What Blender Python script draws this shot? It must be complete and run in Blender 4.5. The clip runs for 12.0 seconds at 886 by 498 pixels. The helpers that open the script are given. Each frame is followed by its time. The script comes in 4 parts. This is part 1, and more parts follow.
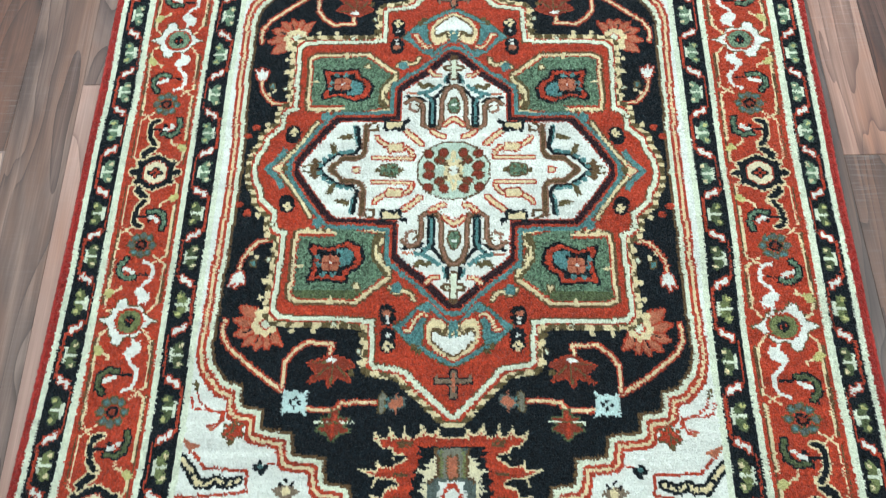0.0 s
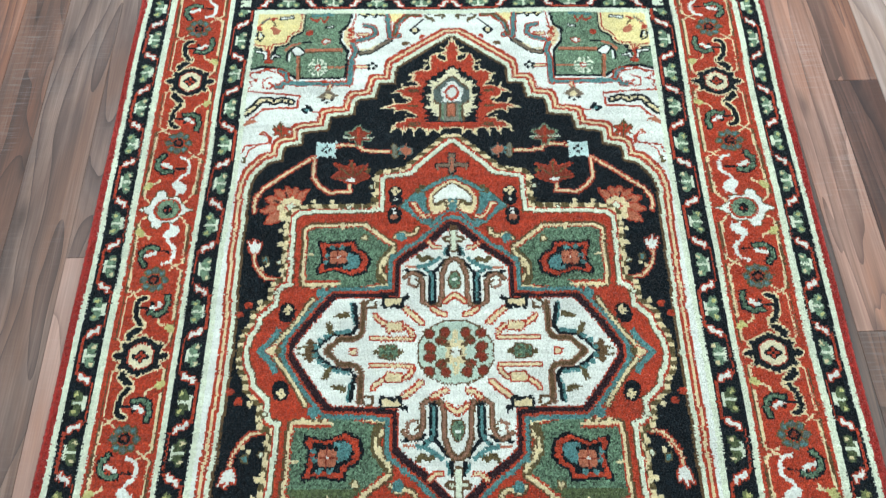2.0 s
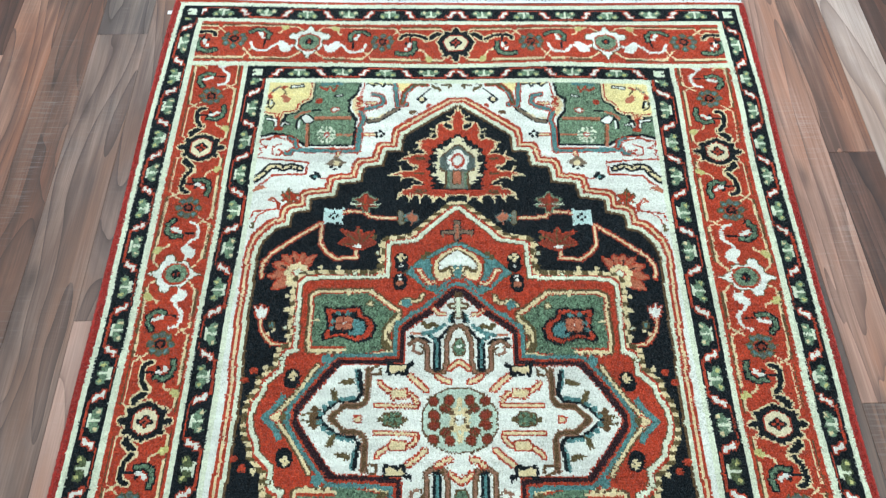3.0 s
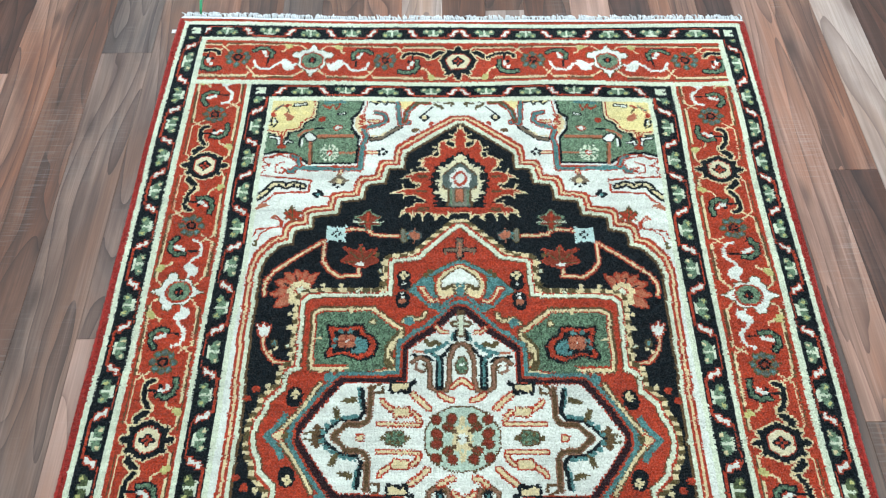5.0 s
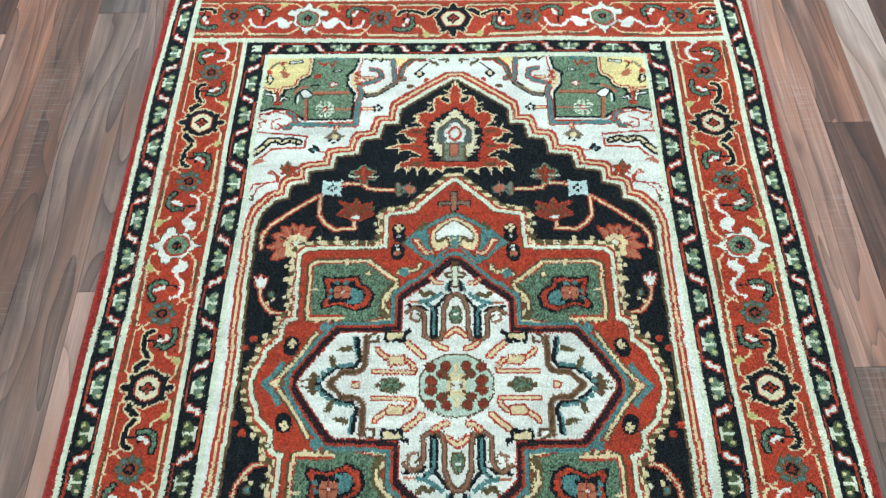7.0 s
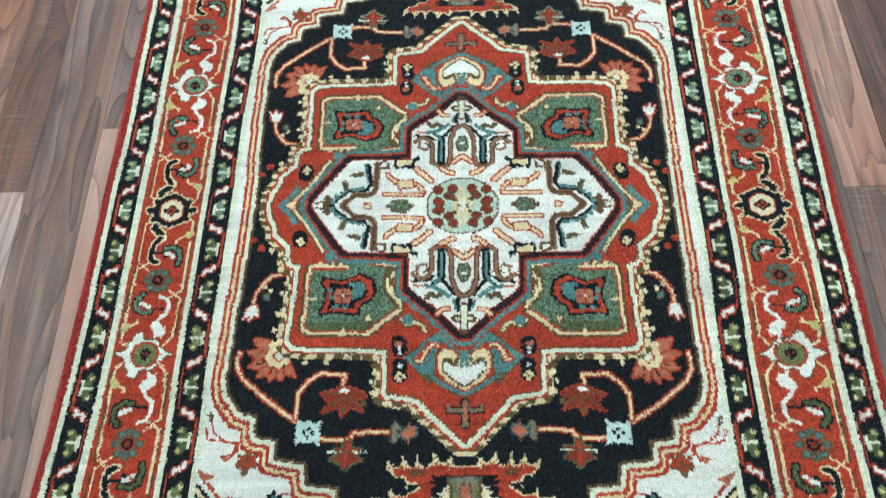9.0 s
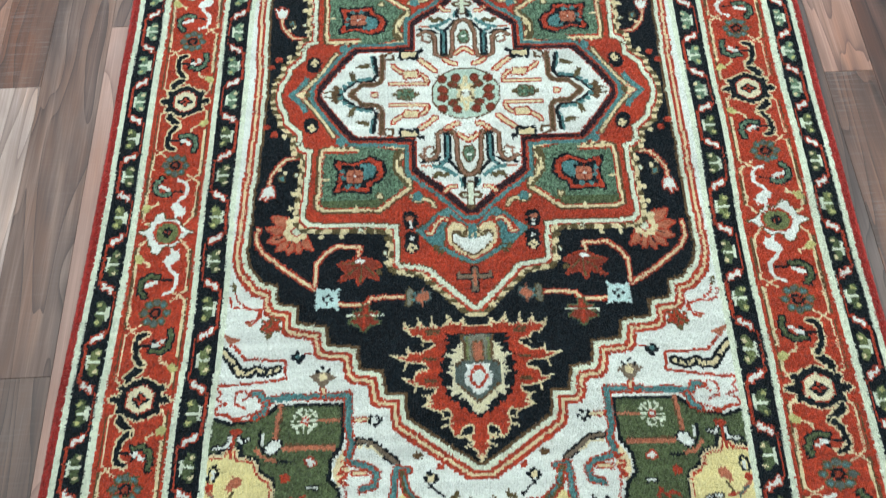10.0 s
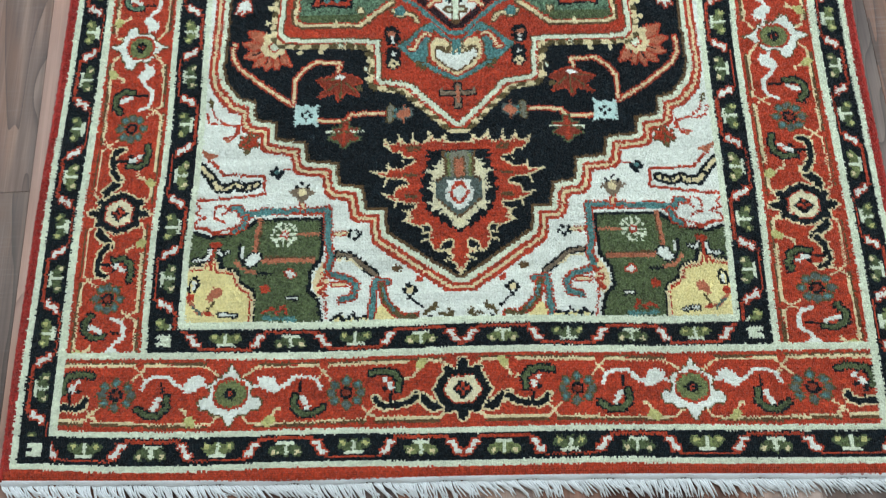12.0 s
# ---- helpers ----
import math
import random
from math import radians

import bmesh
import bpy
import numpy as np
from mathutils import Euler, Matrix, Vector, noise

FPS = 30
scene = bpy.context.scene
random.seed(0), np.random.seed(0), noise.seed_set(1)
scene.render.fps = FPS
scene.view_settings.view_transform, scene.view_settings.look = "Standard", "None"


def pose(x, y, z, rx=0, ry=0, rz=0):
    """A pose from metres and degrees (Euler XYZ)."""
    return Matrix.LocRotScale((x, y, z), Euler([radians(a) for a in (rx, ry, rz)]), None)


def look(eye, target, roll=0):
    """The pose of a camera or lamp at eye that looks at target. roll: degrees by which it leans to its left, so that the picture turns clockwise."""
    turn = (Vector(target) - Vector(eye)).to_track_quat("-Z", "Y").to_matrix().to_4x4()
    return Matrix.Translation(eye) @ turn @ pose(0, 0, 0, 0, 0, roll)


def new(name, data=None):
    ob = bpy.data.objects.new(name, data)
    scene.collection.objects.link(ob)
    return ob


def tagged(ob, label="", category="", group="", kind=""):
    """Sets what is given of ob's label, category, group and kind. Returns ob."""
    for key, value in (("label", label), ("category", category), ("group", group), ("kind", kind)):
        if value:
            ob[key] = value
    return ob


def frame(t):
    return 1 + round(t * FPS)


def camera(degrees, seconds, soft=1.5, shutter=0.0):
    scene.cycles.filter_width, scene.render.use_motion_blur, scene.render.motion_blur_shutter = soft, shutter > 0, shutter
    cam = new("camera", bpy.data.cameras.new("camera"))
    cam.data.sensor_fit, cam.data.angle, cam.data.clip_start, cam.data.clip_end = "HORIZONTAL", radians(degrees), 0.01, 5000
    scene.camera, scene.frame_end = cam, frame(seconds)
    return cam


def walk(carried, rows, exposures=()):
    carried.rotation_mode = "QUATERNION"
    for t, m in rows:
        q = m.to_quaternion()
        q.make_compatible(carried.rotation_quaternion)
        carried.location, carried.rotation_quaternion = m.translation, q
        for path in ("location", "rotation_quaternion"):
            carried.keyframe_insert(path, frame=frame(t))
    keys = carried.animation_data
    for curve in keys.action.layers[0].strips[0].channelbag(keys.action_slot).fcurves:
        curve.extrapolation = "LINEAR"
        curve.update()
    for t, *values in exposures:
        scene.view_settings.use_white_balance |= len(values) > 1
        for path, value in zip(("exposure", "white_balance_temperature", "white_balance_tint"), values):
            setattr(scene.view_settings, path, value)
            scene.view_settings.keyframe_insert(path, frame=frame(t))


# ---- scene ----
cam = camera(56.2, 12.0, soft=1.2, shutter=0.4)
PATH = [
    (0, (0.013, 0.085, 1.185), (-0.031, 0.918, -0.632), -3.8),
    (0.5, (-0.007, 0.147, 1.184), (-0.043, 0.99, -0.629), -3.9),
    (1, (-0.014, 0.202, 1.192), (-0.034, 1.075, -0.607), -2.9),
    (1.5, (-0.018, 0.243, 1.199), (-0.02, 1.165, -0.576), -1.5),
    (2, (-0.021, 0.265, 1.212), (-0.008, 1.254, -0.526), -0.9),
    (2.5, (-0.023, 0.274, 1.223), (-0.007, 1.304, -0.491), -0.2),
    (3, (-0.026, 0.276, 1.235), (-0.015, 1.377, -0.435), -0.5),
    (3.2, (-0.026, 0.277, 1.237), (-0.017, 1.391, -0.424), -0.6),
    (4.8, (-0.027, 0.279, 1.239), (-0.02, 1.41, -0.41), -0.7),
    (5, (-0.027, 0.279, 1.239), (-0.02, 1.41, -0.41), -0.7),
    (5.5, (-0.027, 0.282, 1.238), (-0.019, 1.41, -0.413), -0.9),
    (6, (-0.02, 0.278, 1.237), (-0.016, 1.401, -0.418), -1.2),
    (6.5, (-0.011, 0.261, 1.234), (-0.008, 1.372, -0.429), -1.2),
    (7, (-0.008, 0.235, 1.229), (-0.016, 1.319, -0.452), -1.7),
    (7.2, (-0.003, 0.22, 1.225), (-0.019, 1.296, -0.461), -2.0),
    (8.8, (0.01, 0.058, 1.194), (-0.051, 1.031, -0.552), -4.5),
    (9, (0.004, 0.038, 1.191), (-0.048, 0.996, -0.564), -4.4),
    (9.5, (-0.03, -0.037, 1.189), (-0.041, 0.886, -0.586), -2.6),
    (10, (-0.057, -0.122, 1.189), (-0.046, 0.766, -0.603), -1.9),
    (10.5, (-0.065, -0.162, 1.177), (-0.042, 0.676, -0.639), -1.5),
    (11, (-0.05, -0.187, 1.158), (-0.032, 0.588, -0.686), -1.1),
    (11.5, (-0.031, -0.199, 1.151), (-0.049, 0.485, -0.728), -2.9),
    (12, (-0.02, -0.199, 1.135), (-0.042, 0.416, -0.768), -4.2),
]
walk(cam, [(t, look(eye, target, roll)) for t, eye, target, roll in PATH],
     exposures=[(0, 0.20), (1.5, 0.12), (2.5, 0.0), (7.0, 0.0), (9.0, 0.10), (10.0, 0.14), (10.8, 0.10), (12.0, 0.06)])

# ---- light: daylight-white lamps under the ceiling of a plain bright room ----
world = bpy.data.worlds.new("room_air")
scene.world = world
world.use_nodes = True
world.node_tree.nodes["Background"].inputs[0].default_value = (0.85, 0.93, 1.0, 1)
world.node_tree.nodes["Background"].inputs[1].default_value = 0.15


def ceiling_lamp(x, y, sx, sy, power, colour):
    data = bpy.data.lights.new("ceiling_lamp", "AREA")
    data.shape, data.size, data.size_y = "RECTANGLE", sx, sy
    data.energy, data.color = power, colour
    ob = new("ceiling_lamp", data)
    ob.matrix_world = pose(x, y, 2.68)
    return ob


COOL, SOFT = (0.75, 0.925, 1.07), (0.93, 0.975, 0.96)
ceiling_lamp(-1.0, 2.8, 0.6, 1.5, 43, COOL)
ceiling_lamp(1.0, 2.8, 0.6, 1.5, 43, COOL)
ceiling_lamp(-2.1, 1.2, 0.6, 1.8, 24, SOFT)
ceiling_lamp(2.0, 1.0, 0.6, 1.8, 34, SOFT)

# ---- materials ----


class Nodes:
    """A short way to write node trees."""

    def __init__(self, name):
        self.mat = bpy.data.materials.new(name)
        self.mat.use_nodes = True
        self.tree = self.mat.node_tree
        self.bsdf = self.tree.nodes["Principled BSDF"]

    def add(self, kind, **values):
        n = self.tree.nodes.new(kind)
        for key, value in values.items():
            setattr(n, key, value)
        return n

    def put(self, value, socket):
        if isinstance(value, bpy.types.NodeSocket):
            self.tree.links.new(value, socket)
        else:
            socket.default_value = value

    def math(self, op, a, b=0.0, clamp=False):
        n = self.add("ShaderNodeMath", operation=op, use_clamp=clamp)
        self.put(a, n.inputs[0])
        self.put(b, n.inputs[1])
        return n.outputs[0]

    def mix(self, fac, a, b, blend="MIX"):
        n = self.add("ShaderNodeMix", data_type="RGBA", blend_type=blend)
        self.put(fac, n.inputs[0])
        self.put(a, n.inputs[6])
        self.put(b, n.inputs[7])
        return n.outputs[2]

    def noise(self, vector, scale, detail=3.0, rough=0.5, distort=0.0):
        n = self.add("ShaderNodeTexNoise")
        self.put(vector, n.inputs["Vector"])
        n.inputs["Scale"].default_value, n.inputs["Detail"].default_value = scale, detail
        n.inputs["Roughness"].default_value, n.inputs["Distortion"].default_value = rough, distort
        return n.outputs["Fac"]

    def stretch(self, vector, scale, offset=None):
        n = self.add("ShaderNodeMapping")
        self.put(vector, n.inputs["Vector"])
        n.inputs["Scale"].default_value = scale
        if offset is not None:
            self.put(offset, n.inputs["Location"])
        return n.outputs[0]

    def spread(self, value, low, high, to_low=0.0, to_high=1.0):
        n = self.add("ShaderNodeMapRange")
        self.put(value, n.inputs[0])
        for k, v in enumerate((low, high, to_low, to_high)):
            n.inputs[1 + k].default_value = v
        return n.outputs[0]

    def bump(self, height, strength, distance):
        n = self.add("ShaderNodeBump")
        n.inputs["Strength"].default_value, n.inputs["Distance"].default_value = strength, distance
        self.put(height, n.inputs["Height"])
        self.put(n.outputs[0], self.bsdf.inputs["Normal"])

    def finish(self, colour, roughness, **more):
        self.put(colour, self.bsdf.inputs["Base Color"])
        self.put(roughness, self.bsdf.inputs["Roughness"])
        for key, value in more.items():
            self.put(value, self.bsdf.inputs[key.replace("_", " ")])
        return self.mat


def wool(name, colour, speck=0.2, streak=0.12, sheen=0.27):
    """Hand-knotted wool: knots that differ a little, tuft glint and gap shade painted in, weft-wise dye streaks, a soft
    sheen.
    """
    n = Nodes(name)
    place = n.add("ShaderNodeTexCoord").outputs["Object"]
    cells = n.add("ShaderNodeTexVoronoi", voronoi_dimensions="2D")
    n.put(place, cells.inputs["Vector"])
    cells.inputs["Scale"].default_value = 430
    knot = n.math("MULTIPLY", cells.outputs["Color"], 1.0)
    bands = n.noise(n.stretch(place, (2.0, 60.0, 1.0)), 1.0, 3.0, 0.6)
    patches = n.noise(place, 9.0, 2.0)
    tone = n.math("ADD", n.spread(knot, 0, 1, 1 - speck, 1 + speck), n.spread(bands, 0.25, 0.75, -streak, streak))
    tone = n.math("ADD", tone, n.spread(patches, 0.3, 0.7, -0.07, 0.07))
    shade = n.add("ShaderNodeCombineColor")
    for k in range(3):
        n.put(tone, shade.inputs[k])
    tint = n.mix(1.0, (*colour, 1), shade.outputs[0], "MULTIPLY")
    fuzz = n.noise(place, 900.0, 2.0, 0.7)
    n.bump(fuzz, 0.35, 0.0012)
    return n.finish(tint, 0.72, Sheen_Weight=sheen, Sheen_Roughness=0.4, Specular_IOR_Level=0.17)


# colour, and how much single knots differ, painted glint and gap shade included
DYES = {
    "navy": ((0.0050, 0.0105, 0.0145), 1.0),
    "fawn": ((0.330, 0.175, 0.110), 0.25),
    "plum": ((0.026, 0.0075, 0.0120), 0.6),
    "ice": ((0.600, 0.770, 0.730), 0.08),
    "red": ((0.465, 0.058, 0.022), 0.45),
    "crimson": ((0.350, 0.028, 0.020), 0.4),
    "rust": ((0.270, 0.044, 0.020), 0.2),
    "ivory": ((0.800, 0.840, 0.770), 0.08),
    "pale": ((0.735, 0.795, 0.640), 0.14),
    "mint": ((0.560, 0.690, 0.580), 0.08),
    "cream": ((0.780, 0.690, 0.430), 0.10),
    "gold": ((0.820, 0.740, 0.380), 0.12),
    "green": ((0.130, 0.222, 0.140), 0.9),
    "moss": ((0.105, 0.143, 0.062), 0.6),
    "sage": ((0.185, 0.290, 0.185), 0.7),
    "grass": ((0.190, 0.230, 0.090), 0.5),
    "teal": ((0.105, 0.270, 0.262), 0.5),
    "slate": ((0.115, 0.155, 0.138), 0.35),
    "olive": ((0.140, 0.108, 0.042), 0.35),
    "brown": ((0.145, 0.085, 0.035), 0.25),
    "salmon": ((0.510, 0.185, 0.100), 0.25),
    "stone": ((0.240, 0.250, 0.190), 0.25),
    "tan": ((0.240, 0.185, 0.125), 0.2),
    "straw": ((0.790, 0.750, 0.530), 0.12),
    "lime": ((0.580, 0.570, 0.240), 0.15),
}
WOOL = {name: wool(name + "_wool", colour, speck, 0.22 if name == "red" else 0.12, 0.16 if name == "navy" else 0.28 if max(colour) < 0.3 else 0.34) for name, (colour, speck) in DYES.items()}
DYE = {name: k for k, name in enumerate(DYES)}


def cotton():
    n = Nodes("white_cotton")
    place = n.add("ShaderNodeTexCoord").outputs["Object"]
    grain = n.noise(place, 350.0, 3.0, 0.7)
    tint = n.mix(grain, (0.74, 0.77, 0.78, 1), (0.90, 0.94, 0.95, 1))
    n.bump(grain, 0.5, 0.001)
    return n.finish(tint, 0.9, Specular_IOR_Level=0.2)


COTTON = cotton()


def wood(name, light, dark, line, saw=0.3):
    """Printed wood plank with a satin lacquer: arched grain, fibres, warm and grey patches, saw marks both ways."""
    n = Nodes(name)
    place = n.add("ShaderNodeTexCoord").outputs["Object"]
    chance = n.add("ShaderNodeObjectInfo").outputs["Random"]
    shift = n.add("ShaderNodeCombineXYZ")
    n.put(n.math("MULTIPLY", chance, 37.0), shift.inputs[0])
    n.put(n.math("MULTIPLY", chance, 91.0), shift.inputs[1])
    at = lambda x, y: n.stretch(place, (x, y, 1.0), shift.outputs[0])
    arches = n.noise(at(8.0, 1.1), 1.0, 2.0, 0.42, 0.9)
    rings = n.math("FRACT", n.math("MULTIPLY", arches, 9.0))
    fibres = n.noise(at(360.0, 5.0), 1.0, 4.0, 0.65)
    streaks = n.noise(at(62.0, 1.6), 1.0, 4.0, 0.6)
    clouds = n.noise(at(13.0, 3.0), 1.0, 4.0, 0.6, 0.6)
    mean = sum(light) / 3
    colour = n.mix(n.spread(clouds, 0.40, 0.60), (*dark, 1), (*light, 1))
    # broad patches that are redder, or greyed
    veil = n.noise(at(9.0, 2.6), 1.0, 3.0, 0.55, 0.8)
    colour = n.mix(n.spread(veil, 0.56, 0.72, 0.0, 0.35), colour, (mean * 0.98, mean * 0.88, mean * 0.83, 1))
    colour = n.mix(n.spread(veil, 0.52, 0.36, 0.0, 0.8), colour, (light[0] * 0.92, light[1] * 0.72, light[2] * 0.58, 1))
    # growth rings: a soft ramp that ends in a thin dark line
    colour = n.mix(n.math("MULTIPLY", n.math("POWER", rings, 1.7), 0.72), colour, (*line, 1))
    edge = n.math("MULTIPLY", n.spread(rings, 0.88, 0.99), 0.58)
    colour = n.mix(edge, colour, (line[0] * 0.7, line[1] * 0.7, line[2] * 0.7, 1))
    colour = n.mix(n.spread(streaks, 0.50, 0.72, 0.0, 0.65), colour, (*line, 1))
    pale = (min(1, light[0] * 1.4), min(1, light[1] * 1.45), min(1, light[2] * 1.5), 1)
    colour = n.mix(n.spread(streaks, 0.46, 0.28, 0.0, 0.55), colour, pale)
    colour = n.mix(n.spread(fibres, 0.4, 0.75, 0.0, 0.55), colour, (*line, 1))
    # knots
    knots = n.add("ShaderNodeTexVoronoi", voronoi_dimensions="2D")
    n.put(at(7.0, 2.2), knots.inputs["Vector"])
    knots.inputs["Scale"].default_value = 1.0
    eye = n.spread(knots.outputs["Distance"], 0.02, 0.10, 0.7, 0.0)
    colour = n.mix(eye, colour, (line[0] * 0.7, line[1] * 0.7, line[2] * 0.7, 1))
    # pale saw marks, mostly across the plank
    across = n.noise(at(14.0, 260.0), 1.0, 3.0, 0.6)
    along = n.noise(at(420.0, 9.0), 1.0, 2.0, 0.6)
    where = n.noise(at(10.0, 3.4), 1.0, 2.0)
    marks = n.math("ADD", n.spread(across, 0.52, 0.74), n.spread(along, 0.58, 0.78, 0.0, 0.6), True)
    amount = n.math("MULTIPLY", marks, n.spread(where, 0.46, 0.66, 0.0, saw * 0.65))
    colour = n.mix(amount, colour, (min(1, mean * 1.9), min(1, mean * 1.75), min(1, mean * 1.65), 1))
    lift = n.spread(chance, 0, 1, 0.90, 1.10)
    shade = n.add("ShaderNodeCombineColor")
    for k in range(3):
        n.put(lift, shade.inputs[k])
    colour = n.mix(1.0, colour, shade.outputs[0], "MULTIPLY")
    n.bump(fibres, 0.12, 0.0006)
    gloss = n.spread(n.noise(place, 5.0, 3.0), 0.3, 0.7, 0.34, 0.46)
    return n.finish(colour, gloss, Specular_IOR_Level=0.36)


PLANK = {
    "dark": wood("dark_walnut_plank", (0.140, 0.068, 0.047), (0.068, 0.035, 0.027), (0.034, 0.018, 0.015), 0.35),
    "umber": wood("umber_plank", (0.200, 0.098, 0.062), (0.105, 0.056, 0.040), (0.058, 0.033, 0.026), 0.85),
    "grey": wood("grey_brown_plank", (0.190, 0.135, 0.112), (0.105, 0.073, 0.061), (0.050, 0.034, 0.030), 0.3),
    "ash": wood("greyed_oak_plank", (0.280, 0.180, 0.139), (0.165, 0.102, 0.079), (0.075, 0.045, 0.036), 0.25),
    "mid": wood("chestnut_plank", (0.370, 0.190, 0.127), (0.205, 0.106, 0.075), (0.085, 0.045, 0.034), 0.3),
    # brown plank with a lamp's pale pink glare put into its colour
    "rose": wood("rosy_brown_glare_plank", (0.430, 0.248, 0.182), (0.285, 0.158, 0.115), (0.140, 0.076, 0.057), 0.5),
    "light": wood("pale_ash_plank", (0.560, 0.440, 0.378), (0.415, 0.312, 0.262), (0.235, 0.163, 0.136), 0.15),
    "pink": wood("pale_pink_plank", (0.500, 0.310, 0.240), (0.385, 0.233, 0.180), (0.274, 0.162, 0.126), 0.1),
}


def plain(name, colour, roughness, grain=12.0, spread=0.06, relief=0.1):
    n = Nodes(name)
    place = n.add("ShaderNodeTexCoord").outputs["Object"]
    a = n.noise(place, grain, 4.0)
    tint = n.mix(a, tuple(c * (1 - spread) for c in colour) + (1,), tuple(min(1, c * (1 + spread)) for c in colour) + (1,))
    n.bump(n.noise(place, grain * 25, 2.0), relief, 0.001)
    return n.finish(tint, roughness)


WALL_PAINT = plain("white_wall_paint", (0.78, 0.79, 0.78), 0.8)
CEILING_PAINT = plain("white_ceiling_paint", (0.82, 0.83, 0.83), 0.85)
SUBFLOOR = plain("dark_underlay", (0.03, 0.025, 0.022), 0.9)
GREEN_PLASTIC = plain("green_plastic", (0.01, 0.30, 0.12), 0.35, 60.0)
WHITE_PAPER = plain("white_paper", (0.80, 0.80, 0.78), 0.7, 40.0)
BACKING = plain("woven_backing", (0.30, 0.07, 0.04), 0.95, 200.0, 0.2, 0.5)

# ---- building helpers ----


def mesh_object(name, bm, material, parent=None, smooth=False):
    data = bpy.data.meshes.new(name)
    bm.to_mesh(data)
    bm.free()
    data.materials.append(material)
    if smooth:
        for f in data.polygons:
            f.use_smooth = True
    ob = new(name, data)
    if parent is not None:
        ob.parent = parent
    return ob


def part(name, bm, material, parent, label="", smooth=False):
    ob = mesh_object(name, bm, material, parent, smooth)
    return tagged(ob, label) if label else ob


def box(bm, x0, y0, z0, x1, y1, z1, chamfer=0.0):
    """A box whose upper edges are chamfered."""
    c = chamfer
    rings = [[(x0, y0, z0), (x1, y0, z0), (x1, y1, z0), (x0, y1, z0)],
             [(x0, y0, z1 - c), (x1, y0, z1 - c), (x1, y1, z1 - c), (x0, y1, z1 - c)]]
    if c:
        rings.append([(x0 + c, y0 + c, z1), (x1 - c, y0 + c, z1), (x1 - c, y1 - c, z1), (x0 + c, y1 - c, z1)])
    vs = [[bm.verts.new(p) for p in r] for r in rings]
    bm.faces.new(vs[0][::-1])
    bm.faces.new(vs[-1])
    for a, b in zip(vs, vs[1:]):
        for k in range(4):
            bm.faces.new((a[k], a[(k + 1) % 4], b[(k + 1) % 4], b[k]))
    return bm


def tube(bm, centre, radii, sides=6):
    """A closed tube along a list of places."""
    rings = []
    for k, p in enumerate(centre):
        a, b = Vector(centre[max(k - 1, 0)]), Vector(centre[min(k + 1, len(centre) - 1)])
        d = (b - a).normalized()
        u = d.cross(Vector((0, 0, 1)))
        u = u.normalized() if u.length > 1e-4 else Vector((1, 0, 0))
        w = u.cross(d)
        rings.append([bm.verts.new(Vector(p) + radii[k] * (math.cos(t) * u + math.sin(t) * w))
                      for t in (2 * math.pi * s / sides for s in range(sides))])
    for a, b in zip(rings, rings[1:]):
        for s in range(sides):
            bm.faces.new((a[s], a[(s + 1) % sides], b[(s + 1) % sides], b[s]))
    bm.faces.new(rings[0][::-1])
    bm.faces.new(rings[-1])
    bmesh.ops.recalc_face_normals(bm, faces=bm.faces)
    return bm


# ---- the room: four walls, ceiling, sub-floor ----
X0, X1, Y0, Y1, HIGH = -2.6, 2.6, -2.2, 3.6, 2.7
floor = mesh_object("floor", box(bmesh.new(), X0, Y0, -0.06, X1, Y1, -0.008), SUBFLOOR)
tagged(floor, "wood-look plank floor in mixed brown and grey tones", "floor", kind="structure")
for name, b in (("wall_west", (X0 - 0.12, Y0 - 0.12, -0.06, X0, Y1 + 0.12, HIGH)), ("wall_east", (X1, Y0 - 0.12, -0.06, X1 + 0.12, Y1 + 0.12, HIGH)),
                ("wall_south", (X0, Y0 - 0.12, -0.06, X1, Y0, HIGH)), ("wall_north", (X0, Y1, -0.06, X1, Y1 + 0.12, HIGH))):
    tagged(mesh_object(name, box(bmesh.new(), *b), WALL_PAINT), "plain white painted room wall", "wall", kind="structure")
tagged(mesh_object("ceiling", box(bmesh.new(), X0 - 0.12, Y0 - 0.12, HIGH, X1 + 0.12, Y1 + 0.12, HIGH + 0.1), CEILING_PAINT),
       "plain white painted ceiling", "ceiling", kind="structure")

# ---- the rug's design, knot by knot: one quarter, then mirrored ----
UNIT, KNOT = 0.003, 0.00225
FINE = KNOT / UNIT
HALF_X, HALF_V = 272, 416
dye = np.full((HALF_V, HALF_X), DYE["ivory"], dtype=np.int32)
zone = np.zeros((HALF_V, HALF_X), dtype=np.int32)
ZONES = ["corner_piece"]
GX, GV = np.meshgrid((np.arange(HALF_X) + 0.5) * FINE, (np.arange(HALF_V) + 0.5) * FINE)
PAD = 14


def zone_of(name):
    if name not in ZONES:
        ZONES.append(name)
    return ZONES.index(name)


def grow(mask, r):
    """The mask, wider by r knots all round (it goes on across the mirror lines)."""
    r = r / FINE
    if r < 0.5:
        return mask
    wide = np.pad(mask, ((PAD, 0), (PAD, 0)), mode="symmetric")
    wide = np.pad(wide, ((0, PAD), (0, PAD)))
    result = np.zeros_like(mask)
    n = int(math.ceil(r))
    for dv in range(-n, n + 1):
        for dx in range(-n, n + 1):
            if max(abs(dv), abs(dx)) <= r + 0.1 and abs(dv) + abs(dx) <= 1.65 * r + 0.1:
                result |= wide[PAD + dv:PAD + dv + HALF_V, PAD + dx:PAD + dx + HALF_X]
    return result


